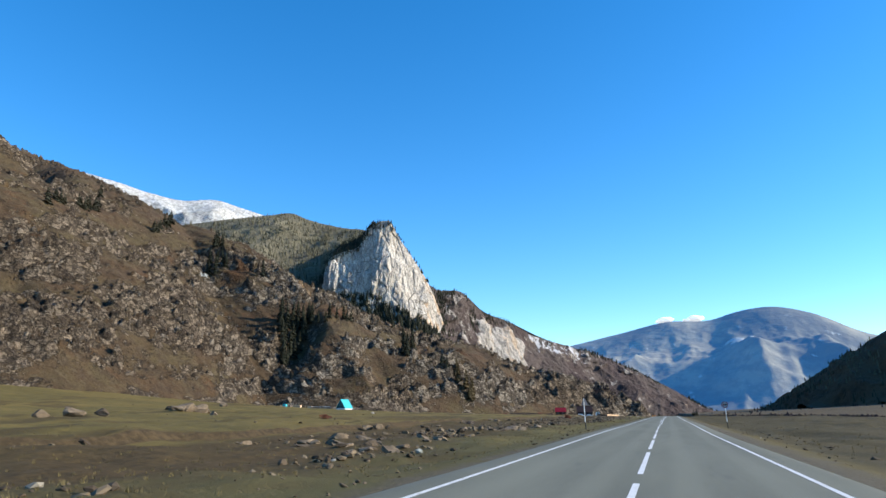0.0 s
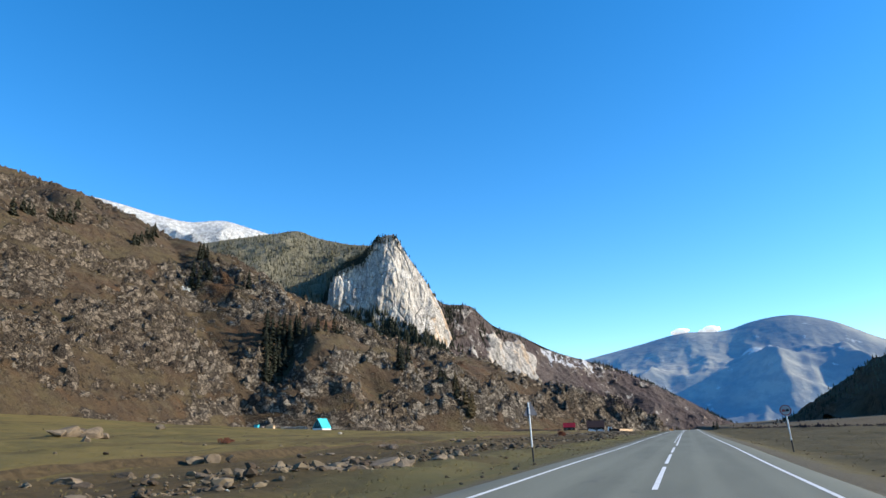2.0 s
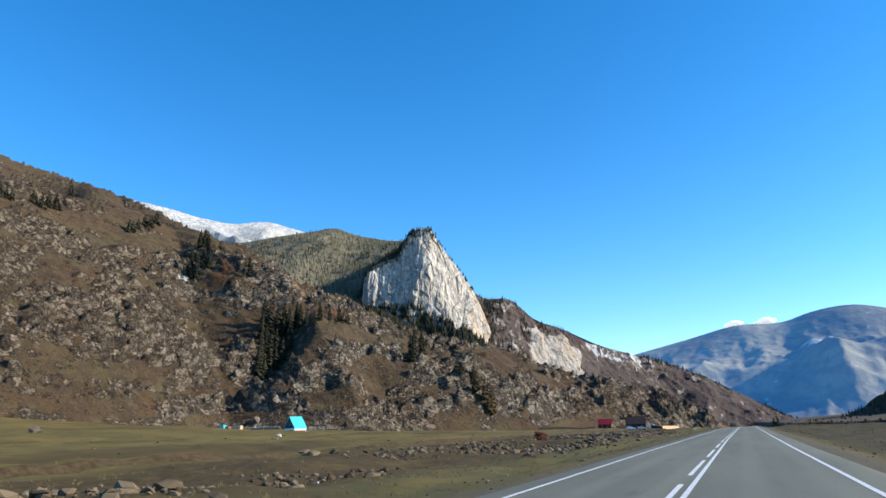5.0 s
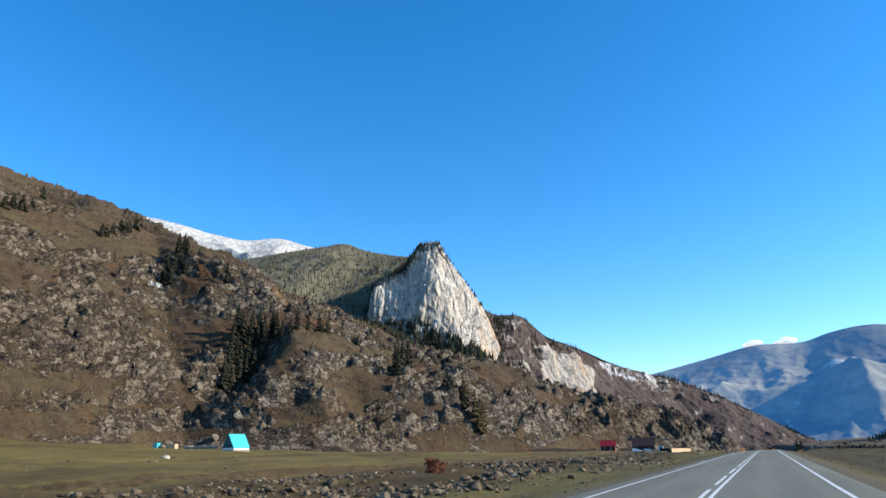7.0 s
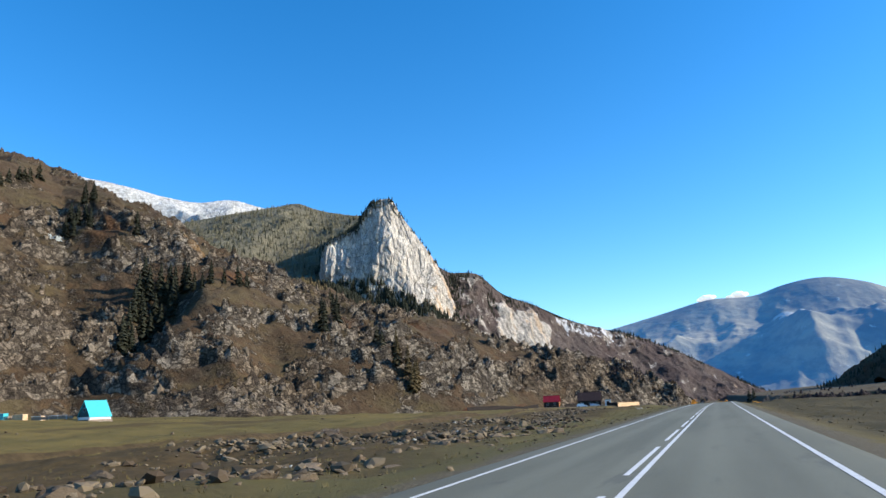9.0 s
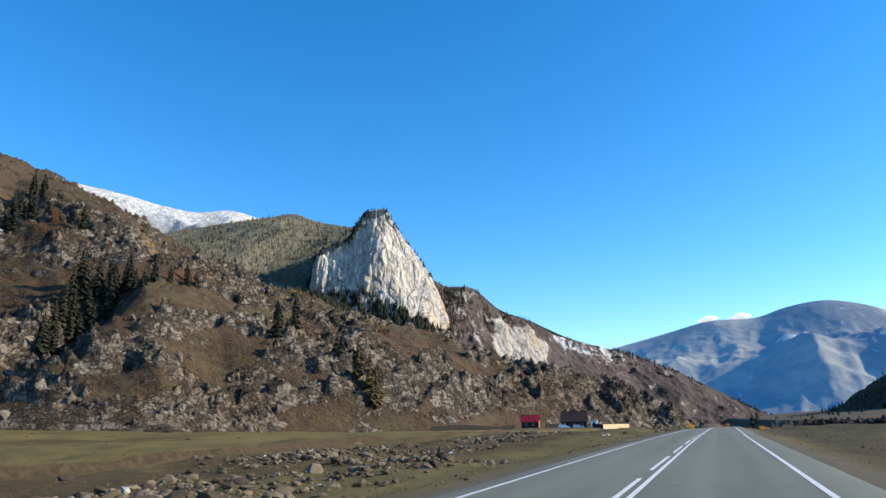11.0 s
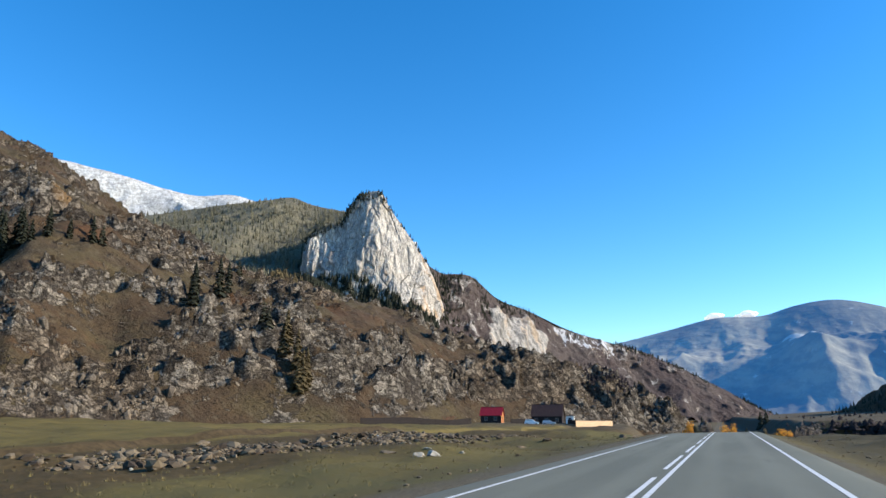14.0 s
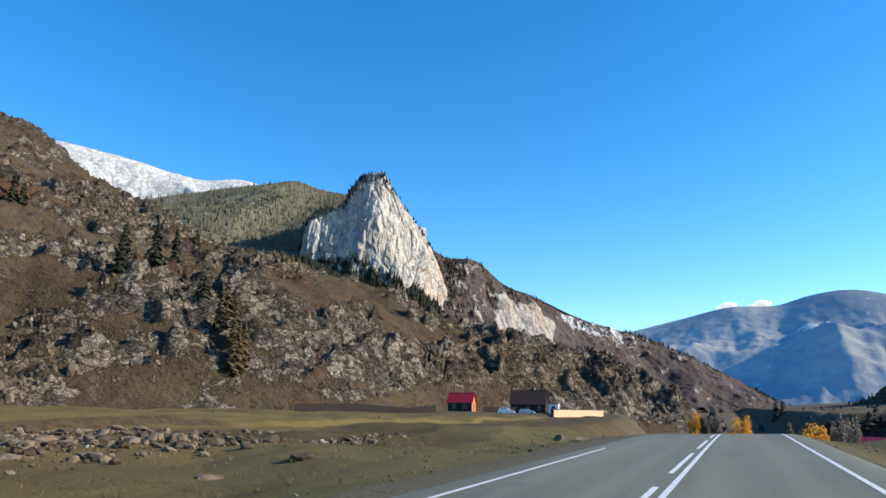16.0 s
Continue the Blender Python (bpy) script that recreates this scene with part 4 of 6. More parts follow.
# ---- trees and bushes ----
def conifer_meshes(rng, height, width, whorls, lean=0.0):
    """A trunk and a ragged crown of drooping sprays, for one conifer standing at the origin."""
    trunk, crown = bmesh.new(), bmesh.new()
    tube(trunk, (0, 0, -0.6), (lean, 0, height * 0.96), 0.026 * height ** 0.9, 0.03, 7)
    for k in range(whorls):
        f = k / (whorls - 1)
        z = height * (0.07 + 0.90 * f)
        reach = width * (1 - f) ** 0.8 * (0.75 + 0.5 * rng.random()) + 0.10 * width
        for j in range(8):
            if rng.random() < 0.12:
                continue
            a = j * math.tau / 8 + rng.random() * 0.9 + k
            z = height * (0.07 + 0.90 * min(1.0, max(0.0, f + rng.uniform(-0.7, 0.7) / whorls)))
            r = reach * (0.6 + 0.55 * rng.random())
            drop = r * (0.25 + 0.4 * rng.random())
            ca, sa = math.cos(a), math.sin(a)
            half = 0.30 * r + 0.16
            x0 = lean * z / height
            up = height * 0.05
            base = crown.verts.new((x0, 0, z + up))
            m1 = crown.verts.new((x0 + ca * r * 0.55 - sa * half, sa * r * 0.55 + ca * half, z - drop * 0.35))
            m2 = crown.verts.new((x0 + ca * r * 0.55 + sa * half, sa * r * 0.55 - ca * half, z - drop * 0.35))
            tip = crown.verts.new((x0 + ca * r, sa * r, z - drop))
            under = crown.verts.new((x0 + ca * r * 0.5, sa * r * 0.5, z - drop * 0.9 - 0.25))
            for face in ((base, m1, tip), (base, tip, m2), (m1, under, tip), (m2, tip, under)):
                crown.faces.new(face)
    for j in range(6):
        a = j * math.tau / 6
        t = crown.verts.new((lean, 0, height))
        p = crown.verts.new((lean + 0.07 * width * math.cos(a), 0.07 * width * math.sin(a), height * 0.93))
        q = crown.verts.new((lean + 0.07 * width * math.cos(a + 1), 0.07 * width * math.sin(a + 1), height * 0.93))
        crown.faces.new((t, p, q))
    return trunk, crown


def make_conifer(name, seed, height, width, whorls, needles, label, category="tree", group="conifers on the hillside"):
    rng = random.Random(seed)
    trunk, crown = conifer_meshes(rng, height, width, whorls, rng.uniform(-0.2, 0.2))
    ob = new(name)
    part("trunk", trunk, BARK, ob)
    part("crown", crown, needles, ob)
    return tagged(ob, label, category, group)


def bush_crown(rng, wide, high, count, leaf):
    """A ragged mass of small leaf sprays in uneven clumps."""
    bm = bmesh.new()
    clumps = [(rng.uniform(-0.62, 0.62) * wide, rng.uniform(-0.62, 0.62) * wide, rng.uniform(0.12, 0.82) * high, rng.uniform(0.22, 0.40)) for _ in range(18)]
    for _ in range(count):
        cx, cy, cz, cr = rng.choice(clumps)
        v = Vector((rng.gauss(0, 1), rng.gauss(0, 1), rng.gauss(0, 1))).normalized() * rng.random() ** 0.4
        c = Vector((cx + v.x * cr * wide, cy + v.y * cr * wide, max(0.1, cz + v.z * cr * high * 0.8)))
        a = Vector((rng.gauss(0, 1), rng.gauss(0, 1), rng.gauss(0, 1))).normalized() * leaf * rng.uniform(0.6, 1.4)
        b = a.orthogonal().normalized() * leaf * rng.uniform(0.4, 0.9)
        vs = [bm.verts.new(c + p) for p in (a, b, -a, -b)]
        bm.faces.new(vs)
    return bm


def make_bush(name, seed, wide, high, leaves, label, count=900, leaf=0.14, category="bush", group=""):
    rng = random.Random(seed)
    ob = new(name)
    stems = bmesh.new()
    for _ in range(9):
        a, r = rng.random() * math.tau, rng.uniform(0.2, 0.6) * wide
        tube(stems, (0.15 * math.cos(a), 0.15 * math.sin(a), -0.3), (r * math.cos(a), r * math.sin(a), high * rng.uniform(0.6, 0.9)), 0.03 + 0.01 * high, 0.01, 5)
    part("stems", stems, BARK, ob)
    part("crown", bush_crown(rng, wide, high, count, leaf), leaves, ob)
    return tagged(ob, label, category, group)


def on_land(x, y):
    return float(max(hill_z(np.array([x]), np.array([y]))[0], field_z(np.array([x]), np.array([y]))[0]))


def plant(proto, x, y, size=1.0, sink=0.2):
    m = Matrix.LocRotScale((x, y, on_land(x, y) - sink), Euler((0, 0, random.random() * 6.28)), (size, size, size * random.uniform(0.92, 1.1)))
    ob = copy_thing(proto, m)
    ob.scale = m.to_scale()
    return ob


random.seed(4)
FIR = [make_conifer("conifer", k, 15 + k, 3.0 + 0.2 * k, 15 + k, NEEDLE, "tall dark-green conifer on the rocky slope") for k in range(3)]
PINE = [make_conifer("conifer", 20 + k, 8 + k, 2.8, 10, NEEDLE_DULL, "short dull-green conifer on the rocky slope") for k in range(2)]
GOLD = [make_conifer("larch", 30 + k, 12 + k, 2.7, 13, LARCH, "larch turned yellow-brown on the rocky slope", group="larches on the hillside") for k in range(2)]

# the dark clump in the gully, then the scattered ones, by where they stand; sizes are shares of the first tree's height
spots = (
    ("fir", 0.80, 1.10, ((-224, 384), (-233, 398), (-226, 396), (-231, 408), (-233, 417), (-228, 417), (-236, 416), (-238, 411), (-236, 422), (-226, 423), (-229, 424), (-244, 414), (-221, 380), (-222, 386), (-224, 398), (-224, 404), (-226, 413), (-234, 403), (-227, 389), (-231, 420), (-239, 406))),
    ("fir", 0.50, 0.70, ((-212, 416), (-211, 430), (-210, 439), (-219, 419), (-213, 423))),
    ("fir", 0.75, 1.00, ((-312, 432), (-318, 432), (-312, 439), (-325, 456), (-314, 436), (-335, 464), (-278, 442), (-322, 438), (-329, 453), (-308, 439), (-168, 447), (-183, 484), (-164, 443), (-166, 458))),
    ("pine", 0.90, 1.25, ((-359, 422), (-364, 431), (-368, 440), (-374, 452), (-383, 465), (-360, 420), (-366, 442), (-369, 362), (-375, 371), (-373, 375), (-383, 388), (-401, 406), (-369, 358), (-354, 318), (-363, 332), (-363, 339), (-362, 335), (-370, 357), (-232, 482), (-204, 518))),
    ("pine", 0.70, 0.90, ((-139, 451), (-143, 454), (-204, 438), (-206, 436))),
    ("gold", 0.85, 1.10, ((-130, 448), (-133, 454), (-120, 444), (-121, 443), (-120, 446), (-125, 448))))
first = {"fir": list(FIR), "pine": list(PINE), "gold": list(GOLD)}
kinds = {"fir": FIR, "pine": PINE, "gold": GOLD}
for kind, least, most, places in spots:
    for k, (x, y) in enumerate(places):
        if first[kind]:
            first[kind].pop(0).matrix_basis = pose(x, y, on_land(x, y) - 0.3, 0, 0, 40 * k)
        else:
            plant(random.choice(kinds[kind]), x, y, random.uniform(least, most))


def small_conifer(verts, faces, x, y, z, h, w, rng):
    """Adds one far-off conifer, three ragged skirts and a tip, to lists of vertices and faces."""
    for lo, hi, wide in ((0.05, 0.55, 1.0), (0.3, 0.78, 0.72), (0.58, 1.0, 0.42)):
        first, n, turn = len(verts), 6, rng.random() * 2
        for j in range(n):
            a = turn + j * math.tau / n
            r = w * wide * (0.65 + 0.6 * rng.random())
            verts.append((x + r * math.cos(a), y + r * math.sin(a), z + h * (lo + 0.08 * rng.random())))
        verts.append((x, y, z + h * hi))
        for j in range(n):
            faces.append((first + j, first + (j + 1) % n, first + n))


def wood(name, sheet_points, count, seed, label, high=(7, 13), rows=(0.02, 0.98), cols=(0.02, 0.98), material=NEEDLE, clump=0.0, wide=0.2):
    """Many far-off conifers strewn over a stretch of a sheet."""
    rng = random.Random(seed)
    verts, faces = [], []
    n, m = sheet_points.shape[:2]
    while len(verts) < count * 21:
        i, j = int(rng.uniform(*cols) * (n - 1)), int(rng.uniform(*rows) * (m - 1))
        x, y, z = sheet_points[i, j]
        if clump and value(np.array([x / clump]), np.array([y / clump]), 0, seed)[0] < rng.uniform(-0.3, 0.4):
            continue
        h = rng.uniform(*high)
        small_conifer(verts, faces, x + rng.uniform(-4, 4), y + rng.uniform(-4, 4), z - 1, h, h * wide, rng)
    return tagged(link_mesh(name, verts, faces, material), label, "wood", kind="stuff")


wood("larch_wood", SHOULDER, 5200, 5, "sparse olive-brown larch wood on the mountain shoulder", (9, 16), material=NEEDLE_OLIVE)
wood("dark_wood", SHOULDER, 700, 6, "dark conifers among the larches on the shoulder", (9, 15), clump=160.0)
wood("ridge_wood", RIDGE_SHEET, 420, 7, "dark conifers along the crest of the ridge", (6, 12), (0.0, 0.10), clump=70.0)
wood("ridge_slope_wood", RIDGE_SHEET, 480, 8, "dark conifers on the slope of the ridge", (6, 12), (0.02, 0.6), (0.0, 0.22), clump=40.0)
# packed close to deepen the shade on the cliff's western flank
wood("spur_wood", SPUR, 1900, 18, "dark conifers on the shaded flank behind the cliff", (8, 14), (0.0, 1.0))
wood("cliff_top_wood", CLIFF_SHEET, 150, 9, "dark conifers along the cliff's edge", (5, 9), (0.0, 0.03))
wood("cliff_shoulder_wood", CLIFF_SHEET, 170, 19, "dark conifers on the shaded flank of the cliff top", (6, 11), (0.0, 0.09), (0.0, 0.5))
wood("cliff_base_wood", CLIFF_SHEET, 300, 26, "dark conifers below the eastern end of the cliff", (9, 14), (0.88, 1.0), (0.45, 1.0))
wood("cliff_foot_wood", CLIFF_SHEET, 520, 10, "dark conifers at the foot of the cliff", (9, 17), (0.80, 1.0), (0.05, 1.0))
wood("shaded_wood", EAST, 330, 11, "dark conifers on the shaded hill", (5, 9), (0.0, 0.95), (0.0, 0.62), NEEDLE_DULL, clump=110.0)
wood("larch_fringe", EAST, 160, 15, "olive larches along the spur of the shaded hill", (6, 10), (0.25, 0.7), (0.1, 0.45), NEEDLE_OLIVE, clump=60.0)

# wood on the ramp between the hillside's lip and the cliff
ramp_s, ramp_u = np.meshgrid(np.linspace(330, 760, 60), np.linspace(330, 800, 60), indexing="ij")
ramp_u2 = ramp_u + hill_foot(ramp_s)
RAMP_X, RAMP_Y = FOOT[0] + ramp_s * ALONG[0] + ramp_u2 * INTO[0], FOOT[1] + ramp_s * ALONG[1] + ramp_u2 * INTO[1]
wood("talus_wood", np.stack([RAMP_X, RAMP_Y, hill_z(RAMP_X, RAMP_Y)], -1), 2200, 12, "dark conifer wood on the scree under the cliff", (9, 16), (0.25, 1.0), clump=100.0)

apron_f, apron_k = np.meshgrid(np.linspace(0, 1, 60), np.linspace(2, 85, 30), indexing="ij")
APRON_X, APRON_Y = -655 + 275 * apron_f + 0.25 * apron_k, 1258 + 62 * apron_f ** 3 - apron_k
wood("apron_wood", np.stack([APRON_X, APRON_Y, hill_z(APRON_X, APRON_Y)], -1), 1400, 25, "dark conifer wood along the foot of the cliff", (9, 16), (0.0, 1.0), (0.12, 1.0), clump=45.0)

# dark scrub on top of the knoll, and yellowing larches on the outcrop beside the cliff
knoll_s, knoll_u = np.meshgrid(np.linspace(217, 253, 30), np.linspace(20, 34, 30), indexing="ij")
knoll_u = knoll_u + 0.32 * (knoll_s - 217)
knoll_u2 = knoll_u + hill_foot(knoll_s)
KNOLL_X, KNOLL_Y = FOOT[0] + knoll_s * ALONG[0] + knoll_u2 * INTO[0], FOOT[1] + knoll_s * ALONG[1] + knoll_u2 * INTO[1]
wood("knoll_scrub", np.stack([KNOLL_X, KNOLL_Y, hill_z(KNOLL_X, KNOLL_Y)], -1), 420, 23, "dark leafless scrub on top of the knoll", (0.9, 2.2), (0.0, 1.0), (0.0, 1.0), DARK_THICKET, wide=0.55)
YELLOW_X, YELLOW_Y = np.meshgrid(np.linspace(-600, -545, 20), np.linspace(1060, 1135, 20), indexing="ij")
wood("outcrop_larches", np.stack([YELLOW_X, YELLOW_Y, hill_z(YELLOW_X, YELLOW_Y)], -1), 60, 24, "yellowing larches on the outcrop beside the cliff", (8, 14), (0.0, 1.0), (0.0, 1.0), LARCH, wide=0.3)

# dark thicket added on the river bank under the terrace to deepen its shade
bank_x, bank_y = np.meshgrid(np.linspace(10, 190, 150), np.linspace(464, 480, 24), indexing="ij")
bank_y = bank_y - 6 * value(bank_x * 0.05, 0 * bank_y, 0, 7)
wood("bank_thicket", np.stack([bank_x, bank_y, field_z(bank_x, bank_y)], -1), 5200, 14, "dark leafless thicket added to deepen the shade on the river bank", (0.9, 2.2), (0.0, 1.0), (0.0, 1.0), DARK_THICKET, wide=0.9)

terrace_x, terrace_y = np.meshgrid(np.linspace(18, 230, 60), np.linspace(488, 980, 60), indexing="ij")
wood("terrace_scrub", np.stack([terrace_x, terrace_y, field_z(terrace_x, terrace_y)], -1), 90, 16, "low dark scrub scattered over the river terrace", (1.2, 3.4), (0.0, 1.0), (0.0, 1.0), DARK_THICKET, clump=70.0, wide=0.55)

# yellow bushes beyond the crest of the road, and bare ones
for k, (x, y, wide, top, leaves, label) in enumerate((
        (3, 500, 3.8, -0.9, YELLOW_LEAF, "round yellow autumn tree beyond the crest of the road"),
        (-10.8, 545, 3.4, -0.6, YELLOW_LEAF, "yellow-green autumn tree beyond the crest of the road"),
        (-4, 530, 2.6, -1.0, GREY_TWIG, "half-bare brown tree beside the yellow ones"),
        (-7, 528, 2.0, -1.3, NEEDLE_OLIVE, "olive bush beside the yellow trees"),
        (13.0, 415, 2.8, -0.4, YELLOW_LEAF, "yellow autumn bush below the road's edge"),
        (10.4, 418, 1.8, -1.3, LARCH, "fading yellow bush below the road's edge"),
        (15.9, 412, 1.5, -0.2, GREY_TWIG, "bare grey bush on the river bank"),
        (21, 440, 2.4, -0.3, GREY_TWIG, "bare grey bush on the river bank"))):
    ground_at = on_land(x, y)
    b = make_bush("autumn_tree" if k < 3 else "bush", 50 + k, wide, top - ground_at, leaves, label, 4200, 0.18, "tree" if k < 3 else "bush")
    b.location = (x, y, ground_at - 0.2)
b = make_bush("bush", 70, 0.95, 1.35, RED_TWIG, "round red-brown bare bush on the meadow's edge", 1500, 0.09)
b.location = (-23.3, 177.8, on_land(-23.3, 177.8))
for k, (x, y, w, h) in enumerate(((-24, 304, 0.8, 0.4), (-60, 120, 1.3, 0.8), (-30, 215, 1.0, 0.7), (-80, 468, 3.0, 2.6), (-88, 465, 2.4, 2.2), (-100, 452, 2.5, 1.8), (-27, 100, 1.0, 0.6))):
    b = make_bush("bush", 80 + k, w, h, RED_TWIG if k % 2 else GREY_TWIG, "low reddish-brown leafless bush" if k % 2 else "low greyish-brown leafless bush", 700, 0.08)
    b.location = (x, y, on_land(x, y))
# dark trees far down the valley road
for k in range(9):
    x, y = -30 + 7 * k + random.uniform(-3, 3), 640 + 60 * random.random()
    plant(PINE[k % 2], x, y, random.uniform(0.6, 1.0))


# ---- stones ----
def stone_mesh(seed, material=STONE, faces=18):
    """A broken field stone about 1 m across."""
    rng = random.Random(seed)
    bm = bmesh.new()
    bmesh.ops.create_icosphere(bm, subdivisions=3, radius=0.5)
    for _ in range(faces):
        n = Vector((rng.gauss(0, 1), rng.gauss(0, 1), rng.gauss(0, 0.8))).normalized()
        d = rng.uniform(0.20, 0.38)
        for v in bm.verts:
            over = v.co.dot(n) - d
            if over > 0:
                v.co -= n * over * 0.98
    sx, sy, sz = rng.uniform(0.9, 1.4), rng.uniform(0.7, 1.1), rng.uniform(0.55, 0.85)
    for v in bm.verts:
        j = noise.noise(v.co * 4 + Vector((seed, 0, 0))) * 0.13 + noise.noise(v.co * 11 + Vector((0, seed, 0))) * 0.06
        v.co = Vector((v.co.x * sx, v.co.y * sy, v.co.z * sz)) * (1 + j)
    me = bpy.data.meshes.new("boulder")
    bm.to_mesh(me)
    bm.free()
    me.materials.append(material)
    return me


PALE_STONE = plain("pale_limestone", (0.36, 0.33, 0.27), 0.9, 0, 0.4, 1.5)
STONES = [stone_mesh(k) for k in range(12)]
PALE_STONES = [stone_mesh(k, PALE_STONE) for k in (3, 7, 10)]


def stone(x, y, size, seed, label, group="stones beside the road", lift=-0.04, tall=1.0, shapes=STONES):
    rng = random.Random(seed)
    ob = new("boulder", shapes[seed % len(shapes)])
    z = on_land(x, y)
    ob.matrix_basis = Matrix.LocRotScale((x, y, z + lift * size), Euler((rng.uniform(-0.3, 0.3), rng.uniform(-0.3, 0.3), rng.random() * 6.28)), (size * 1.25, size * 1.1, size * tall * rng.uniform(0.55, 0.85)))
    return tagged(ob, label, "stone", group)


# large ones that stand out
for k, (x, y, size) in enumerate(((-19, 40.2, 1.7), (-16, 38.5, 1.5), (-13.5, 36, 1.3), (-15.5, 37, 1.2), (-18, 42.5, 1.3), (-20.5, 46.5, 1.5), (-19.2, 47.3, 1.7), (-17.8, 46.3, 1.4), (-13.3, 43.6, 1.1),
                                  (-14.5, 52.8, 1.3), (-14.9, 64.6, 1.5), (-13.0, 74, 1.2), (-15.7, 104, 1.3), (-9.7, 210.7, 1.5), (-10.6, 211.6, 1.6), (-12.2, 311, 1.1), (-13.4, 283.4, 0.9),
                                  (-88.9, 212.9, 1.7), (-93.2, 221.6, 1.6), (-70, 281.3, 1.0), (-22.7, 82.3, 1.4), (-20.9, 78.4, 1.6), (-41.5, 103.5, 1.2), (-32, 138.7, 2.0), (-33.5, 140, 1.4), (-9.4, 337.7, 1.4), (-8.2, 338.4, 1.1), (8.0, 57, 0.6), (9.0, 52, 0.5), (8.4, 41.6, 0.6), (8.2, 64, 0.6), (8.5, 33.5, 0.5), (7.9, 313.5, 0.7), (9.8, 320.4, 0.7),
                                  (-30.1, 65, 1.9), (-27.8, 63.4, 1.6), (-30.1, 68.7, 1.5), (-25.8, 54.8, 1.6), (-23.7, 45.7, 1.7), (-30.3, 47.8, 1.5), (-20.1, 38.2, 1.2), (-14.3, 69.3, 2.0), (-13.0, 68.9, 1.5), (-12.0, 71.2, 1.0), (-28.6, 91, 1.3), (-18.3, 61.5, 1.2), (-22.5, 65.6, 1.2), (-19.6, 180.5, 1.5), (-12.5, 172.8, 1.3), (-36.4, 269.5, 1.2), (-13.6, 308, 0.8))):
    stone(x, y, size, k, "large broken grey-brown boulder in the grass", "boulders in the field", 0.0, 0.95)
for k, (x, y, size) in enumerate(((-11.2, 281.8, 0.75), (-10.7, 282.4, 0.7), (-11.8, 284.2, 0.5), (-10.2, 284.6, 0.42), (-93.0, 219.5, 1.7))):
    stone(x, y, size, 900 + k, "pale weathered limestone boulder in the short grass", "pale boulders in the field", 0.05, 1.2, PALE_STONES)
# outcrops out on the meadow
for k, (x, y, size) in enumerate(((-97, 126, 3.4), (-97.5, 129, 4.4), (-98, 132, 3.6), (-98.4, 135, 4.0), (-99, 138.5, 3.4), (-95, 131, 2.6), (-74, 75, 3.2), (-71, 77, 2.8), (-77, 73, 2.4), (-130, 190, 2.6), (-34.2, 80.0, 1.4), (-33.0, 80.4, 1.6), (-32.2, 81.8, 1.3), (-113, 143.5, 2.6), (-82.9, 118.4, 2.0))):
    stone(x, y, size, 40 + k, "low grey rock outcrop on the meadow", "rock outcrops on the meadow", 0.16, 1.35)
# smaller stones heaped round the boulders
rng = random.Random(77)
for k, (x, y) in enumerate(((-19, 40.2), (-16, 38.5), (-15.5, 37), (-18, 42.5), (-20.5, 46.5), (-17.8, 46.3), (-13.3, 43.6), (-14.5, 52.8), (-14.9, 64.6))):
    for q in range(5):
        stone(x + rng.gauss(0, 1.1), y + rng.gauss(0, 1.1), rng.uniform(0.4, 1.0), 600 + 5 * k + q, "angular brown stone heaped beside a boulder", "stones heaped round the boulders", 0.02, 1.0)
rng = random.Random(31)
for k in range(68):
    x, y = -rng.triangular(8.8, 20, 11), rng.uniform(172, 222)
    stone(x, y, rng.uniform(0.35, 1.15), 400 + k, "angular grey-brown stone in the rubble pile", "stones in the rubble pile")
rng = random.Random(12)
put = 0
while put < 125:
    y = rng.choice((rng.uniform(25, 120), rng.uniform(120, 330), rng.uniform(150, 270), rng.uniform(150, 270)))
    dense = 150 < y < 285
    x = -rng.triangular(8.5, 33, 15) if dense else -rng.uniform(11, 34)
    if y > 240:
        x = -rng.triangular(17, 32, 24)
    if value(np.array([x * 0.16]), np.array([y * 0.10]), 0, 77)[0] < rng.uniform(-0.5, 0.35):
        continue
    stone(x, y, min(0.85, 0.22 + rng.expovariate(6.0)), 100 + put, "angular grey-brown stone in the rubble strip")
    put += 1


def rubble(name, count, seed, spread, size, label):
    """Small stones, too many to count, in one mesh."""
    rng = random.Random(seed)
    verts, faces = [], []
    ball = bmesh.new()
    bmesh.ops.create_icosphere(ball, subdivisions=1, radius=1.0)
    cube = [tuple(v.co) for v in ball.verts]
    sides = [tuple(v.index for v in f.verts) for f in ball.faces]
    ball.free()
    xs, ys = np.array([spread(rng) for _ in range(count)]).T
    zs = field_z(xs, ys)
    for x, y, z in zip(xs, ys, zs):
        r, first = size * min(3, 0.4 + rng.expovariate(1.7)), len(verts)
        turn = Euler((rng.uniform(-0.5, 0.5), rng.uniform(-0.5, 0.5), rng.random() * 6)).to_matrix()
        s = Vector((rng.uniform(0.6, 1.2), rng.uniform(0.5, 1.0), rng.uniform(0.3, 0.6))) * r * 0.66
        for c in cube:
            p = turn @ Vector((c[0] * s.x * rng.uniform(0.65, 1.1), c[1] * s.y * rng.uniform(0.6, 1.1), c[2] * s.z * rng.uniform(0.6, 1.1)))
            verts.append((x + p.x, y + p.y, z + p.z + 0.12 * r))
        faces += [tuple(first + i for i in f) for f in sides]
    return tagged(link_mesh(name, verts, faces, STONE_BITS), label, "stones", kind="stuff")


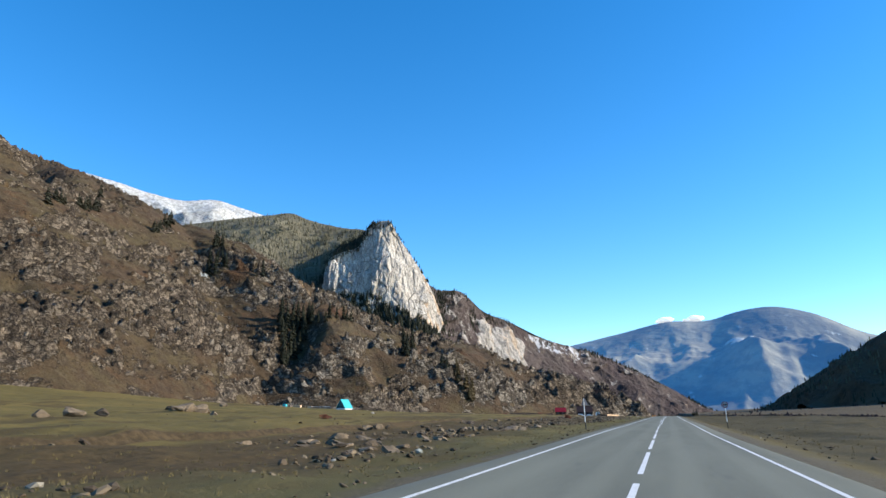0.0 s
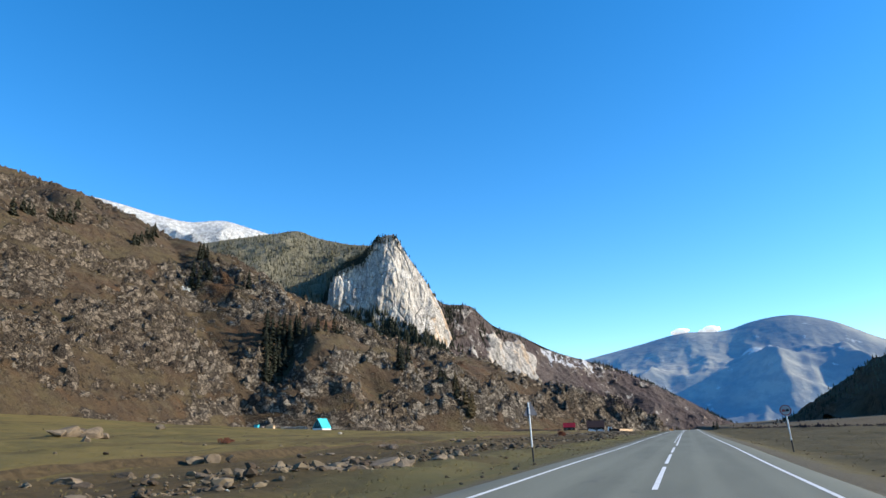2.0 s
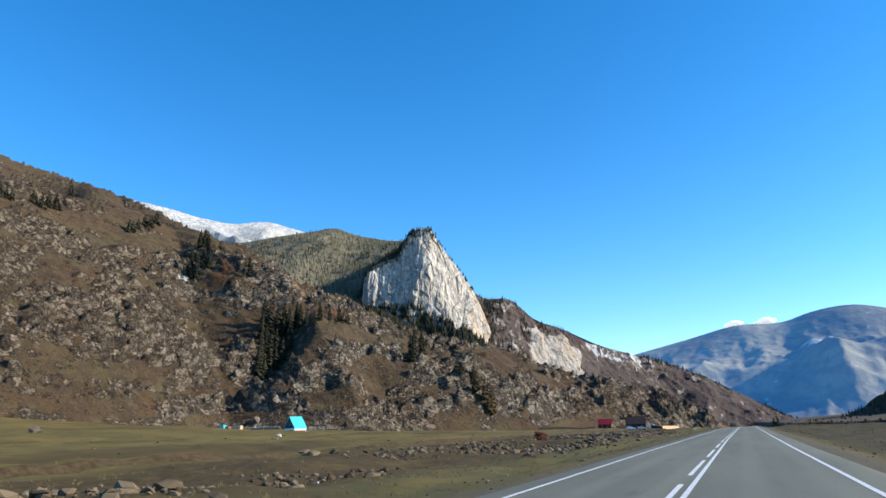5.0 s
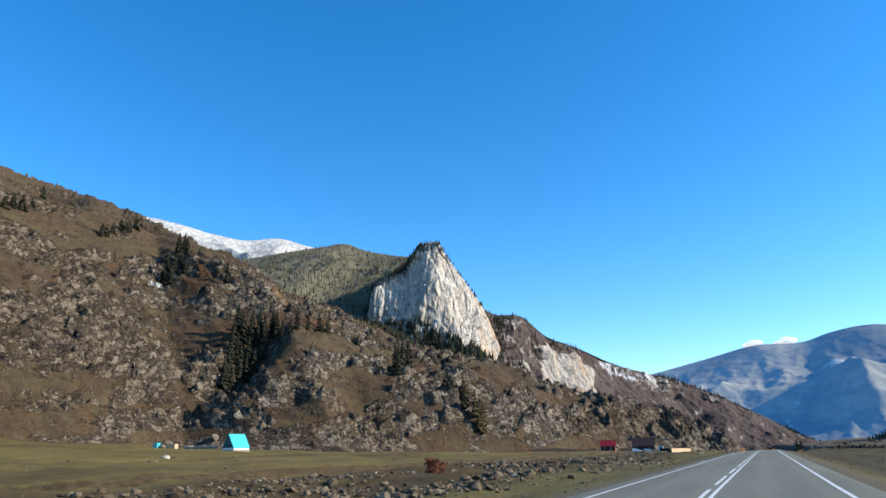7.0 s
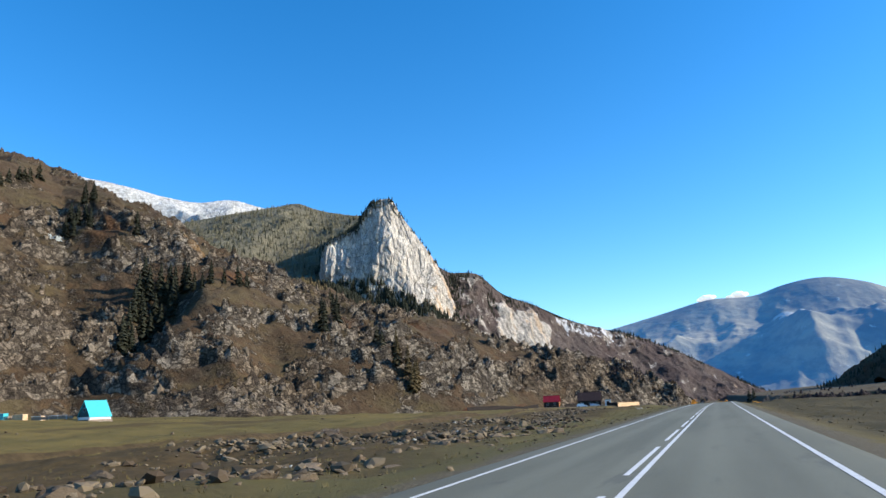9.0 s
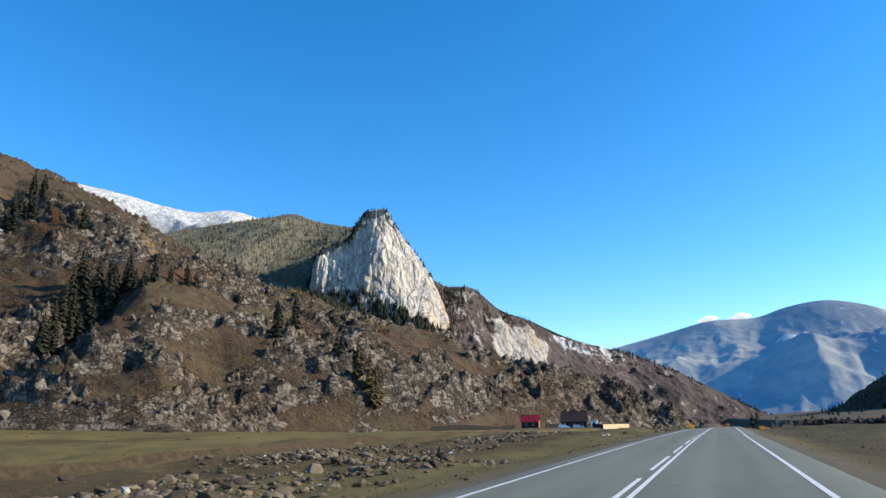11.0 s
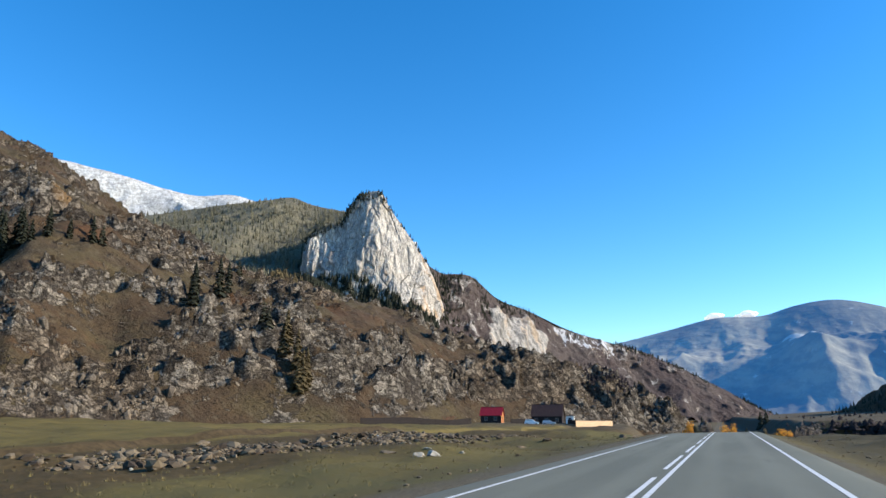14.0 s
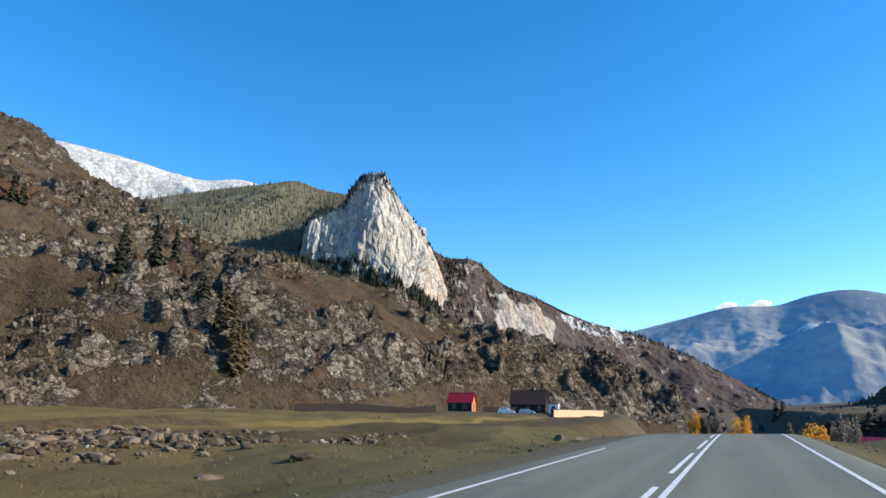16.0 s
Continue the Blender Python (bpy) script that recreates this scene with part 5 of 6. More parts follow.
def bits_material():
    n = Nodes("small_stones")
    r = n.geo.outputs["Random Per Island"]
    c = n.mix(n.ramp(r, 0.0, 0.9), (0.050, 0.035, 0.022), (0.156, 0.121, 0.078))
    c = n.mix(n.ramp(r, 0.988, 0.996), c, (0.319, 0.321, 0.278))
    f = n.noise(12, 4, 0.7)
    c = n.mix(n.ramp(f, 0.5, 0.75, 0, 0.6), c, (0.071, 0.065, 0.053))
    return n.done(c, 0.95, 0, 0.2)


STONE_BITS = bits_material()


def strip_spot(rng):
    while True:
        y = rng.uniform(5, 335)
        x = -rng.triangular(17, 32, 24) if y > 240 else -rng.triangular(9.5, 33, 16)
        if y < 150 and rng.random() < 0.5:
            continue
        if value(np.array([x * 0.16]), np.array([y * 0.10]), 0, 77)[0] > rng.uniform(-0.25, 0.3):
            return x, y


rubble("rubble", 8600, 3, strip_spot, 0.30, "broken grey-brown rubble in the bare strip beside the road")
rubble("verge_stones", 1500, 4, lambda r: (r.choice((-1, -1, 1)) * r.triangular(5.2, 11, 6.0), r.uniform(-5, 350)), 0.085, "small pale stones on the gravel verge")
rubble("meadow_stones", 420, 5, lambda r: (-r.uniform(36, 150), r.uniform(60, 440)), 0.20, "scattered stones on the dry meadow")
rubble("east_stones", 160, 6, lambda r: (r.uniform(7, 45), r.uniform(10, 350)), 0.14, "scattered stones on the eastern meadow")


def tufts(name, count, seed, spread, high, label):
    """Dry grass in ragged tufts, one mesh."""
    rng = random.Random(seed)
    xs, ys = np.array([spread(rng) for _ in range(count)]).T
    verts, faces = [], []
    for x, y, z in zip(xs, ys, field_z(xs, ys)):
        for _ in range(9):
            a, first = rng.random() * 6.28, len(verts)
            h, w, lean = high * rng.uniform(0.4, 1.2), high * 0.06, high * rng.uniform(0.2, 1.0)
            bx, by = x + rng.uniform(-0.5, 0.5) * high, y + rng.uniform(-0.5, 0.5) * high
            verts += [(bx - w * math.sin(a), by + w * math.cos(a), z - 0.02), (bx + w * math.sin(a), by - w * math.cos(a), z - 0.02), (bx + lean * math.cos(a), by + lean * math.sin(a), z + h)]
            faces.append((first, first + 1, first + 2))
    return tagged(link_mesh(name, verts, faces, DRY_GRASS), label, "grass", kind="stuff")


tufts("grass", 5200, 21, lambda r: (-r.triangular(6.3, 45, 11), r.uniform(0, 340)), 0.15, "short dry tussock grass between the stones")
tufts("east_grass", 1800, 22, lambda r: (r.triangular(6.0, 40, 9), r.uniform(5, 350)), 0.14, "short dry grass on the eastern meadow")


def crags(name, count, seed, label):
    """Broken blocks that stand out of the hillside's rock bands, one mesh."""
    rng = np.random.default_rng(seed)
    s, u = rng.uniform(-330, 330, count * 14), 185 * rng.random(count * 14) ** 1.15 + 2
    q = (0.8 * u + 10 * fbm(s * 0.012, u * 0.012, 0, 22, 3) + 4 * fbm(s * 0.07, u * 0.07, 0, 26, 3) + 5 * fbm(s * 0.021, u * 0.021, 0, 11, 3)) / 8
    band = smooth(0.22, 0.0, np.abs(q - np.floor(q) - 0.5))
    keep = rock_share(s, u) * band > rng.uniform(0.15, 1.15, len(s))
    s, u = s[keep][:count], u[keep][:count]
    u2 = u + hill_foot(s)
    xs, ys = FOOT[0] + s * ALONG[0] + u2 * INTO[0], FOOT[1] + s * ALONG[1] + u2 * INTO[1]
    zs = hill_z(xs, ys)
    ball = bmesh.new()
    bmesh.ops.create_icosphere(ball, subdivisions=1, radius=1.0)
    unit = np.array([v.co[:] for v in ball.verts])
    tri = np.array([[v.index for v in f.verts] for f in ball.faces])
    ball.free()
    n = len(xs)
    size = 0.35 + rng.exponential(0.30, n).clip(0, 1.5)
    shape = unit[None] * (1 + rng.uniform(-0.32, 0.25, (n, len(unit), 1)))
    shape *= (size[:, None] * np.stack([rng.uniform(0.5, 1.1, n), rng.uniform(0.5, 1.1, n), rng.uniform(0.7, 1.6, n)], 1))[:, None, :]
    a, tilt = rng.uniform(0, 6.28, n), rng.normal(0, 0.35, n)
    x1 = shape[..., 0] + shape[..., 2] * np.sin(tilt)[:, None]
    px = x1 * np.cos(a)[:, None] - shape[..., 1] * np.sin(a)[:, None] + xs[:, None]
    py = x1 * np.sin(a)[:, None] + shape[..., 1] * np.cos(a)[:, None] + ys[:, None]
    pz = shape[..., 2] + zs[:, None] - 0.05 * size[:, None]
    faces = (tri[None] + (np.arange(n) * len(unit))[:, None, None]).reshape(-1, 3)
    return tagged(link_mesh(name, np.stack([px, py, pz], -1).reshape(-1, 3).tolist(), faces, CRAG), label, "rocks", kind="stuff")


def crag_material():
    n = Nodes("hillside_rock")
    r = n.geo.outputs["Random Per Island"]
    c = n.mix(n.ramp(r, 0.0, 1.0), (0.064, 0.051, 0.038), (0.180, 0.148, 0.111))
    f = n.noise(1.4, 5, 0.7)
    c = n.mix(n.ramp(f, 0.45, 0.7, 0, 0.75), c, (0.053, 0.045, 0.038))
    c = n.mix(n.ramp(n.noise(0.25, 4), 0.58, 0.7, 0, 0.5), c, (0.180, 0.116, 0.064))
    n.bump(f, 0.8, 0.4)
    return n.done(c, 0.95, 0, 0.15)


CRAG = crag_material()
crags("hillside_rocks", 5200, 17, "grey broken rock blocks in bands across the hillside")


# ---- signs ----
def ngon(bm, points, y, thick):
    """A flat plate in the plane across the road, at y, with that thickness."""
    front = [bm.verts.new((x, y, z)) for x, z in points]
    back = [bm.verts.new((x, y + thick, z)) for x, z in points]
    bm.faces.new(front)
    bm.faces.new(back[::-1])
    for i in range(len(points)):
        j = (i + 1) % len(points)
        bm.faces.new((front[i], back[i], back[j], front[j]))
    bmesh.ops.recalc_face_normals(bm, faces=bm.faces)
    return bm


def circle(r, cx, cz, n=28):
    return [(cx + r * math.cos(k * math.tau / n), cz + r * math.sin(k * math.tau / n)) for k in range(n)]


def warning_sign():
    ob = new("road_sign")
    part("post", tube(bmesh.new(), (0, 0, 0.75), (0, 0, 3.1), 0.045), WHITE_PAINT, ob, "white painted steel post")
    part("post_base", tube(bmesh.new(), (0, 0, -0.4), (0, 0, 0.75), 0.047), BLACK_PAINT, ob, "black foot of the post")
    tri = [(-0.52, 2.25), (0.52, 2.25), (0.56, 2.32), (0.05, 3.14), (-0.05, 3.14), (-0.56, 2.32)]
    plate = part("sign_plate", ngon(bmesh.new(), tri, 0.05, 0.012), SIGN_BACK, ob, "dark grey back of a triangular warning sign")
    rim = bmesh.new()
    for (x0, z0), (x1, z1) in zip(tri, tri[1:] + tri[:1]):
        tube(rim, (x0, 0.05, z0), (x1, 0.05, z1), 0.012, None, 6)
    part("rim", rim, SIGN_BACK, plate)
    for z in (2.45, 2.8):
        part("bracket", box(bmesh.new(), -0.05, 0.30, -0.055, 0.055, z - 0.025, z + 0.025, 0.006), SIGN_BACK, ob)
    plate.location = (0.12, 0, 0.55)
    plate.scale = (0.8, 0.8, 0.82)
    ob.location = (-7.45, 73.4, on_land(-7.45, 73.4))
    ob.rotation_euler = (0, radians(-3.2), radians(50))
    return tagged(ob, "triangular road sign seen from behind on a white and black post", "road sign")


def round_sign():
    ob = new("road_sign")
    part("post", tube(bmesh.new(), (0, 0, 0.75), (0, 0, 2.9), 0.042), WHITE_PAINT, ob, "white painted steel post")
    part("post_base", tube(bmesh.new(), (0, 0, -0.4), (0, 0, 0.75), 0.045), BLACK_PAINT, ob, "black foot of the post")
    ring = part("sign_plate", ngon(bmesh.new(), circle(0.35, 0, 2.62), -0.062, 0.012), RED_PAINT, ob, "red rim of a round sign")
    part("face", ngon(bmesh.new(), circle(0.285, 0, 2.62), -0.068, 0.006), SIGN_FACE, ring, "greyish white face of the round sign")
    for x, paint in ((-0.11, RED_PAINT), (0.11, BLACK_PAINT)):
        shape = [(x - 0.10, 2.54), (x + 0.10, 2.54), (x + 0.10, 2.63), (x + 0.065, 2.70), (x - 0.065, 2.70), (x - 0.10, 2.63)]
        part("symbol", ngon(bmesh.new(), shape, -0.073, 0.005), paint, ring, "car symbol")
    for z in (2.5, 2.75):
        part("bracket", box(bmesh.new(), -0.12, 0.12, -0.05, 0.05, z - 0.02, z + 0.02, 0.005), STEEL, ob)
    ob.location = (6.8, 86.2, on_land(6.8, 86.2))
    ob.rotation_euler = (0, radians(-3.5), radians(-4))
    return tagged(ob, "round red-rimmed road sign on a leaning white post", "road sign")


warning_sign()
round_sign()


# ---- buildings ----
def planks_wall(name, x0, x1, z0, z1, y, material, parent, count):
    """A wall across x at y, clad with lapped boards: one folded sheet with a back."""
    bm = bmesh.new()
    outline = []
    for k in range(count):
        a, b = z0 + (z1 - z0) * k / count, z0 + (z1 - z0) * (k + 1) / count
        outline += [(y - 0.055, a), (y - 0.03, b)]
    outline += [(y + 0.08, z1), (y + 0.08, z0)]
    rows = [[bm.verts.new((x, p, z)) for p, z in outline] for x in (x0, x1)]
    for i in range(len(outline)):
        j = (i + 1) % len(outline)
        bm.faces.new((rows[0][i], rows[1][i], rows[1][j], rows[0][j]))
    bm.faces.new(rows[0][::-1])
    bm.faces.new(rows[1])
    bmesh.ops.recalc_face_normals(bm, faces=bm.faces)
    return part(name, bm, material, parent)


def roof_half(length, run, rise, over, side, thick=0.09):
    """One slope of a gabled roof, ridge along x at the origin, with standing ribs."""
    bm = bmesh.new()
    n = max(4, int(length / 0.55))
    slope = math.hypot(run, rise)
    ext = 1 + over / slope
    def pt(x, f, lift):
        return (x, side * run * f * 1.0, -rise * f + lift)
    for k in range(n):
        a, b = -length / 2 + length * k / n, -length / 2 + length * (k + 1) / n
        vs = [bm.verts.new(pt(q, f, l)) for l in (0.0, thick) for q, f in ((a, 0), (b, 0), (b, ext), (a, ext))]
        for f in ((0, 1, 2, 3), (4, 7, 6, 5), (0, 4, 5, 1), (1, 5, 6, 2), (2, 6, 7, 3), (3, 7, 4, 0)):
            bm.faces.new([vs[i] for i in f])
        vs = [bm.verts.new(pt(q, f, l)) for l in (thick, thick + 0.05) for q, f in ((a - 0.03, 0), (a + 0.03, 0), (a + 0.03, ext), (a - 0.03, ext))]
        for f in ((0, 1, 2, 3), (4, 7, 6, 5), (0, 4, 5, 1), (1, 5, 6, 2), (2, 6, 7, 3), (3, 7, 4, 0)):
            bm.faces.new([vs[i] for i in f])
    bmesh.ops.recalc_face_normals(bm, faces=bm.faces)
    return bm


def gable(width, z0, rise, x, thick=0.1):
    bm = bmesh.new()
    pts = [(-width / 2, z0), (width / 2, z0), (0, z0 + rise)]
    a = [bm.verts.new((x - thick / 2, y, z)) for y, z in pts]
    b = [bm.verts.new((x + thick / 2, y, z)) for y, z in pts]
    bm.faces.new(a)
    bm.faces.new(b[::-1])
    for i in range(3):
        bm.faces.new((a[i], b[i], b[(i + 1) % 3], a[(i + 1) % 3]))
    bmesh.ops.recalc_face_normals(bm, faces=bm.faces)
    return bm


def cottage(name, place, turn, length, depth, wall, rise, over, walls, gables, roof_mat, label, windows, door=True, trim=GREY_WOOD, chimney=False, end_wall=None):
    """A small gabled house, ridge along its own x."""
    ob = new(name)
    body = box(bmesh.new(), -length / 2 + 0.05, length / 2 - 0.05, -depth / 2 + 0.05, depth / 2 - 0.05, -0.8, wall)
    part("core", body, walls, ob)
    part("foundation", box(bmesh.new(), -length / 2 - 0.06, length / 2 + 0.06, -depth / 2 - 0.06, depth / 2 + 0.06, -0.9, 0.25, 0.03), GREY_WOOD, ob, "grey foundation")
    planks_wall("front_wall", -length / 2, length / 2, 0.25, wall, -depth / 2, walls, ob, int(wall / 0.22))
    back = planks_wall("back_wall", -length / 2, length / 2, 0.25, wall, -depth / 2, walls, ob, int(wall / 0.22))
    back.rotation_euler = (0, 0, math.pi)
    for side in (-1, 1):
        w = planks_wall("end_wall", -depth / 2, depth / 2, 0.25, wall, -length / 2, end_wall or walls, ob, int(wall / 0.22))
        w.rotation_euler = (0, 0, side * math.pi / 2)
        part("gable", gable(depth + 0.02, wall, rise, side * (length / 2 - 0.02)), gables, ob)
    for side in (-1, 1):
        r = part("roof", roof_half(length + 0.7, depth / 2 + 0.1, rise + 0.1, over, side), roof_mat, ob)
        r.location = (0, 0, wall + rise + 0.06)
    part("ridge_cap", box(bmesh.new(), -length / 2 - 0.36, length / 2 + 0.36, -0.12, 0.12, wall + rise + 0.10, wall + rise + 0.24, 0.04), roof_mat, ob)
    for x, w, h in windows:
        win = part("window", box(bmesh.new(), x - w / 2, x + w / 2, -depth / 2 - 0.075, -depth / 2 - 0.02, 1.0, 1.0 + h), PANE, ob, "dark window pane")
        frame_bm = bmesh.new()
        for a, b, c, d in ((x - w / 2 - 0.07, x + w / 2 + 0.07, 0.93, 1.0), (x - w / 2 - 0.07, x + w / 2 + 0.07, 1.0 + h, 1.07 + h), (x - w / 2 - 0.07, x - w / 2, 1.0, 1.0 + h), (x + w / 2, x + w / 2 + 0.07, 1.0, 1.0 + h), (x - 0.02, x + 0.02, 1.0, 1.0 + h)):
            box(frame_bm, a, b, -depth / 2 - 0.10, -depth / 2 - 0.03, c, d)
        part("frame", frame_bm, trim, win)
    if door:
        d = part("door", box(bmesh.new(), length / 2 + 0.02, length / 2 + 0.09, -0.45, 0.45, 0.2, 2.2, 0.01), walls, ob)
        part("handle", box(bmesh.new(), length / 2 + 0.09, length / 2 + 0.13, 0.28, 0.36, 1.1, 1.15, 0.008), STEEL, d)
    if chimney:
        part("chimney", box(bmesh.new(), -0.2, 0.2, 0.35, 0.75, wall + rise - 0.9, wall + rise + 0.9, 0.02), GREY_WOOD, ob)
    x, y = place
    ob.location = (x, y, on_land(x, y))
    ob.rotation_euler = (0, 0, radians(turn))
    return tagged(ob, label, "house")


# front in near-black timber for its shade, sunlit end in orange
cottage("house", (-67.5, 474), 8, 6.6, 5.2, 2.7, 2.3, 0.35, DARK_WOOD, ORANGE_WOOD, RED_SHEET, "small timber house with a red sheet roof and orange gable", [(-1.6, 0.9, 1.1), (1.4, 0.9, 1.1)], chimney=True, end_wall=ORANGE_WOOD)
cottage("house", (-54.3, 496), 6, 10.2, 7.0, 3.0, 3.6, 0.5, DARK_WOOD, DARK_WOOD, BROWN_SHEET, "long dark timber house under a steep brown roof", [(-3.6, 1.0, 1.1), (0, 1.0, 1.1), (3.4, 1.0, 1.1)])
porch = new("shed")
part("wall", box(bmesh.new(), -1.3, 1.3, -1.6, 1.6, -0.6, 2.5, 0.03), WHITE_PAINT, porch, "whitewashed wall")
part("roof", box(bmesh.new(), -1.6, 1.6, -1.9, 1.9, 2.5, 2.66, 0.03), BROWN_SHEET, porch, "flat brown roof")
part("window", box(bmesh.new(), -0.5, 0.5, -1.64, -1.6, 1.0, 1.9), PANE, porch, "dark window pane")
part("door", box(bmesh.new(), 1.3, 1.34, -0.5, 0.4, 0.1, 2.1), DARK_WOOD, porch, "dark wooden door")
porch.location = (-44.8, 487, on_land(-44.8, 487))
porch.rotation_euler = (0, 0, radians(6))
tagged(porch, "small whitewashed shed beside the dark house", "shed")


def a_frame():
    """The tent-shaped hut: two steep turquoise roof slopes that nearly reach the ground."""
    ob = new("hut")
    part("floor", box(bmesh.new(), -3.0, 3.0, -2.5, 2.5, -1.0, 0.35, 0.04), GREY_WOOD, ob, "plank floor on posts")
    for side in (-1, 1):
        r = part("roof", roof_half(5.6, 2.5, 3.6, 0.2, side), TURQUOISE, ob, "steep turquoise sheet roof")
        r.location = (0, 0, 4.6)
        part("side_wall", box(bmesh.new(), -2.6, 2.6, side * 2.36 - 0.06, side * 2.36 + 0.06, 0.1, 1.15), WHITE_PAINT, ob, "low white side wall")
    for x in (-2.6, 2.6):
        part("gable", gable(4.8, 0.95, 3.5, x), SHADE_TEAL, ob, "boarded gable in turquoise darkened for its shade")
        part("end_wall", box(bmesh.new(), x - 0.05, x + 0.05, -2.3, 2.3, 0.3, 0.95), WHITE_PAINT, ob, "low white end wall")
    window = part("window", box(bmesh.new(), -2.70, -2.66, -0.5, 0.5, 2.2, 3.0), PANE, ob, "dark gable window")
    part("frame", box(bmesh.new(), -2.69, -2.645, -0.58, 0.58, 2.12, 3.08), TURQUOISE, window)
    part("ridge_cap", box(bmesh.new(), -2.85, 2.85, -0.12, 0.12, 4.62, 4.76, 0.03), TURQUOISE, ob)
    ob.location = (-136.5, 289.5, on_land(-136.5, 289.5) + 0.2)
    ob.rotation_euler = (0, 0, radians(78))
    return tagged(ob, "tent-shaped hut with a steep turquoise sheet roof", "hut")


a_frame()
deck = new("terrace")
part("deck", box(bmesh.new(), -4.5, 4.5, -1.2, 1.2, 0.1, 0.75, 0.02), GREY_WOOD, deck, "grey boarded deck")
for x in (-4.4, -2.2, 0, 2.2, 4.4):
    part("post", box(bmesh.new(), x - 0.05, x + 0.05, -1.2, -1.1, 0.0, 0.95), WHITE_PAINT, deck)
part("rail", box(bmesh.new(), -4.5, 4.5, -1.22, -1.08, 0.9, 0.98), WHITE_PAINT, deck, "white hand rail")
deck.location = (-146.5, 286.5, on_land(-146.5, 286.5))
deck.rotation_euler = (0, 0, radians(14))
tagged(deck, "low grey plank terrace with a white rail beside the hut", "terrace")
for k, (x, y, w, h, mat, label) in enumerate(((-159, 288, 3.6, 1.5, PALE_WOOD, "stack of pale sawn planks"), (-153, 288.5, 2.0, 1.2, PALE_WOOD, "low pale timber box"), (-166, 289, 1.6, 1.8, TURQUOISE, "small turquoise cabin"), (-163, 288, 1.6, 1.1, GREY_WOOD, "low grey timber box"))):
    shed = new("shed" if k == 2 else "timber_stack")
    for j in range(4):
        part("board", box(bmesh.new(), -w / 2, w / 2, -0.7, 0.7, h * j / 4 + 0.02, h * (j + 1) / 4 - 0.02, 0.02), mat, shed)
    shed.location = (x, y, on_land(x, y) - 0.05)
    tagged(shed, label + " near the turquoise hut", "shed" if k == 2 else "timber")


def fence(name, line, high, material, label, board=0.16, rail_material=None):
    """A board fence along a line of (x, y) points; posts and bays of boards are parts."""
    ob = new(name)
    x0, y0 = line[0]
    z0 = on_land(x0, y0)
    rng = random.Random(len(line) + int(abs(x0)))
    for (ax, ay), (bx, by) in zip(line, line[1:]):
        n = max(1, round(math.hypot(bx - ax, by - ay) / 2.5))
        for k in range(n):
            px, py = ax + (bx - ax) * k / n - x0, ay + (by - ay) * k / n - y0
            qx, qy = ax + (bx - ax) * (k + 1) / n - x0, ay + (by - ay) * (k + 1) / n - y0
            az, bz = on_land(ax, ay) - z0, on_land(bx, by) - z0
            pz, qz = az + (bz - az) * k / n, az + (bz - az) * (k + 1) / n
            part("post", box(bmesh.new(), px - 0.06, px + 0.06, py - 0.06, py + 0.06, pz - 0.4, pz + high + 0.1, 0.01), rail_material or material, ob)
            bm = bmesh.new()
            length = math.hypot(qx - px, qy - py)
            ux, uy = (qx - px) / length, (qy - py) / length
            m = int(length / board)
            for j in range(m):
                f = (j + 0.5) / m
                c = (px + (qx - px) * f, py + (qy - py) * f, pz + (qz - pz) * f + high / 2 + rng.uniform(-0.03, 0.03))
                turn = Matrix(((ux, -uy, 0), (uy, ux, 0), (0, 0, 1))).to_4x4()
                bmesh.ops.create_cube(bm, size=1, matrix=Matrix.Translation(c) @ turn @ Matrix.Diagonal((board * 0.92, 0.03, high, 1)))
            part("panel", bm, material, ob)
    ob.location = (x0, y0, z0)
    return tagged(ob, label, "fence")


fence("fence", [(-35.3, 446), (-31.3, 487)], 1.6, PALE_WOOD, "fresh pale plank fence in sunlight")
fence("fence", [(-92, 430), (-84, 444), (-76, 457), (-71.5, 465)], 1.8, DARK_WOOD, "board fence at the foot of the hill, near black for its shade")
fence("fence", [(-62.5, 478), (-56, 486)], 1.6, DARK_WOOD, "near-black board fence between the houses")
fence("fence", [(-45, 484), (-39, 468), (-35.5, 447)], 1.3, DARK_WOOD, "near-black board fence between the houses")
for x, y in ((-112.8, 430), (-131, 426)):
    p = new("fence_post")
    part("post", tube(bmesh.new(), (0, 0, -0.4), (0.08, 0.05, 1.9), 0.09, 0.07, 7), GREY_WOOD, p)
    p.location = (x, y, on_land(x, y))
    tagged(p, "lone grey wooden fence post in the meadow", "post", "lone posts in the meadow")


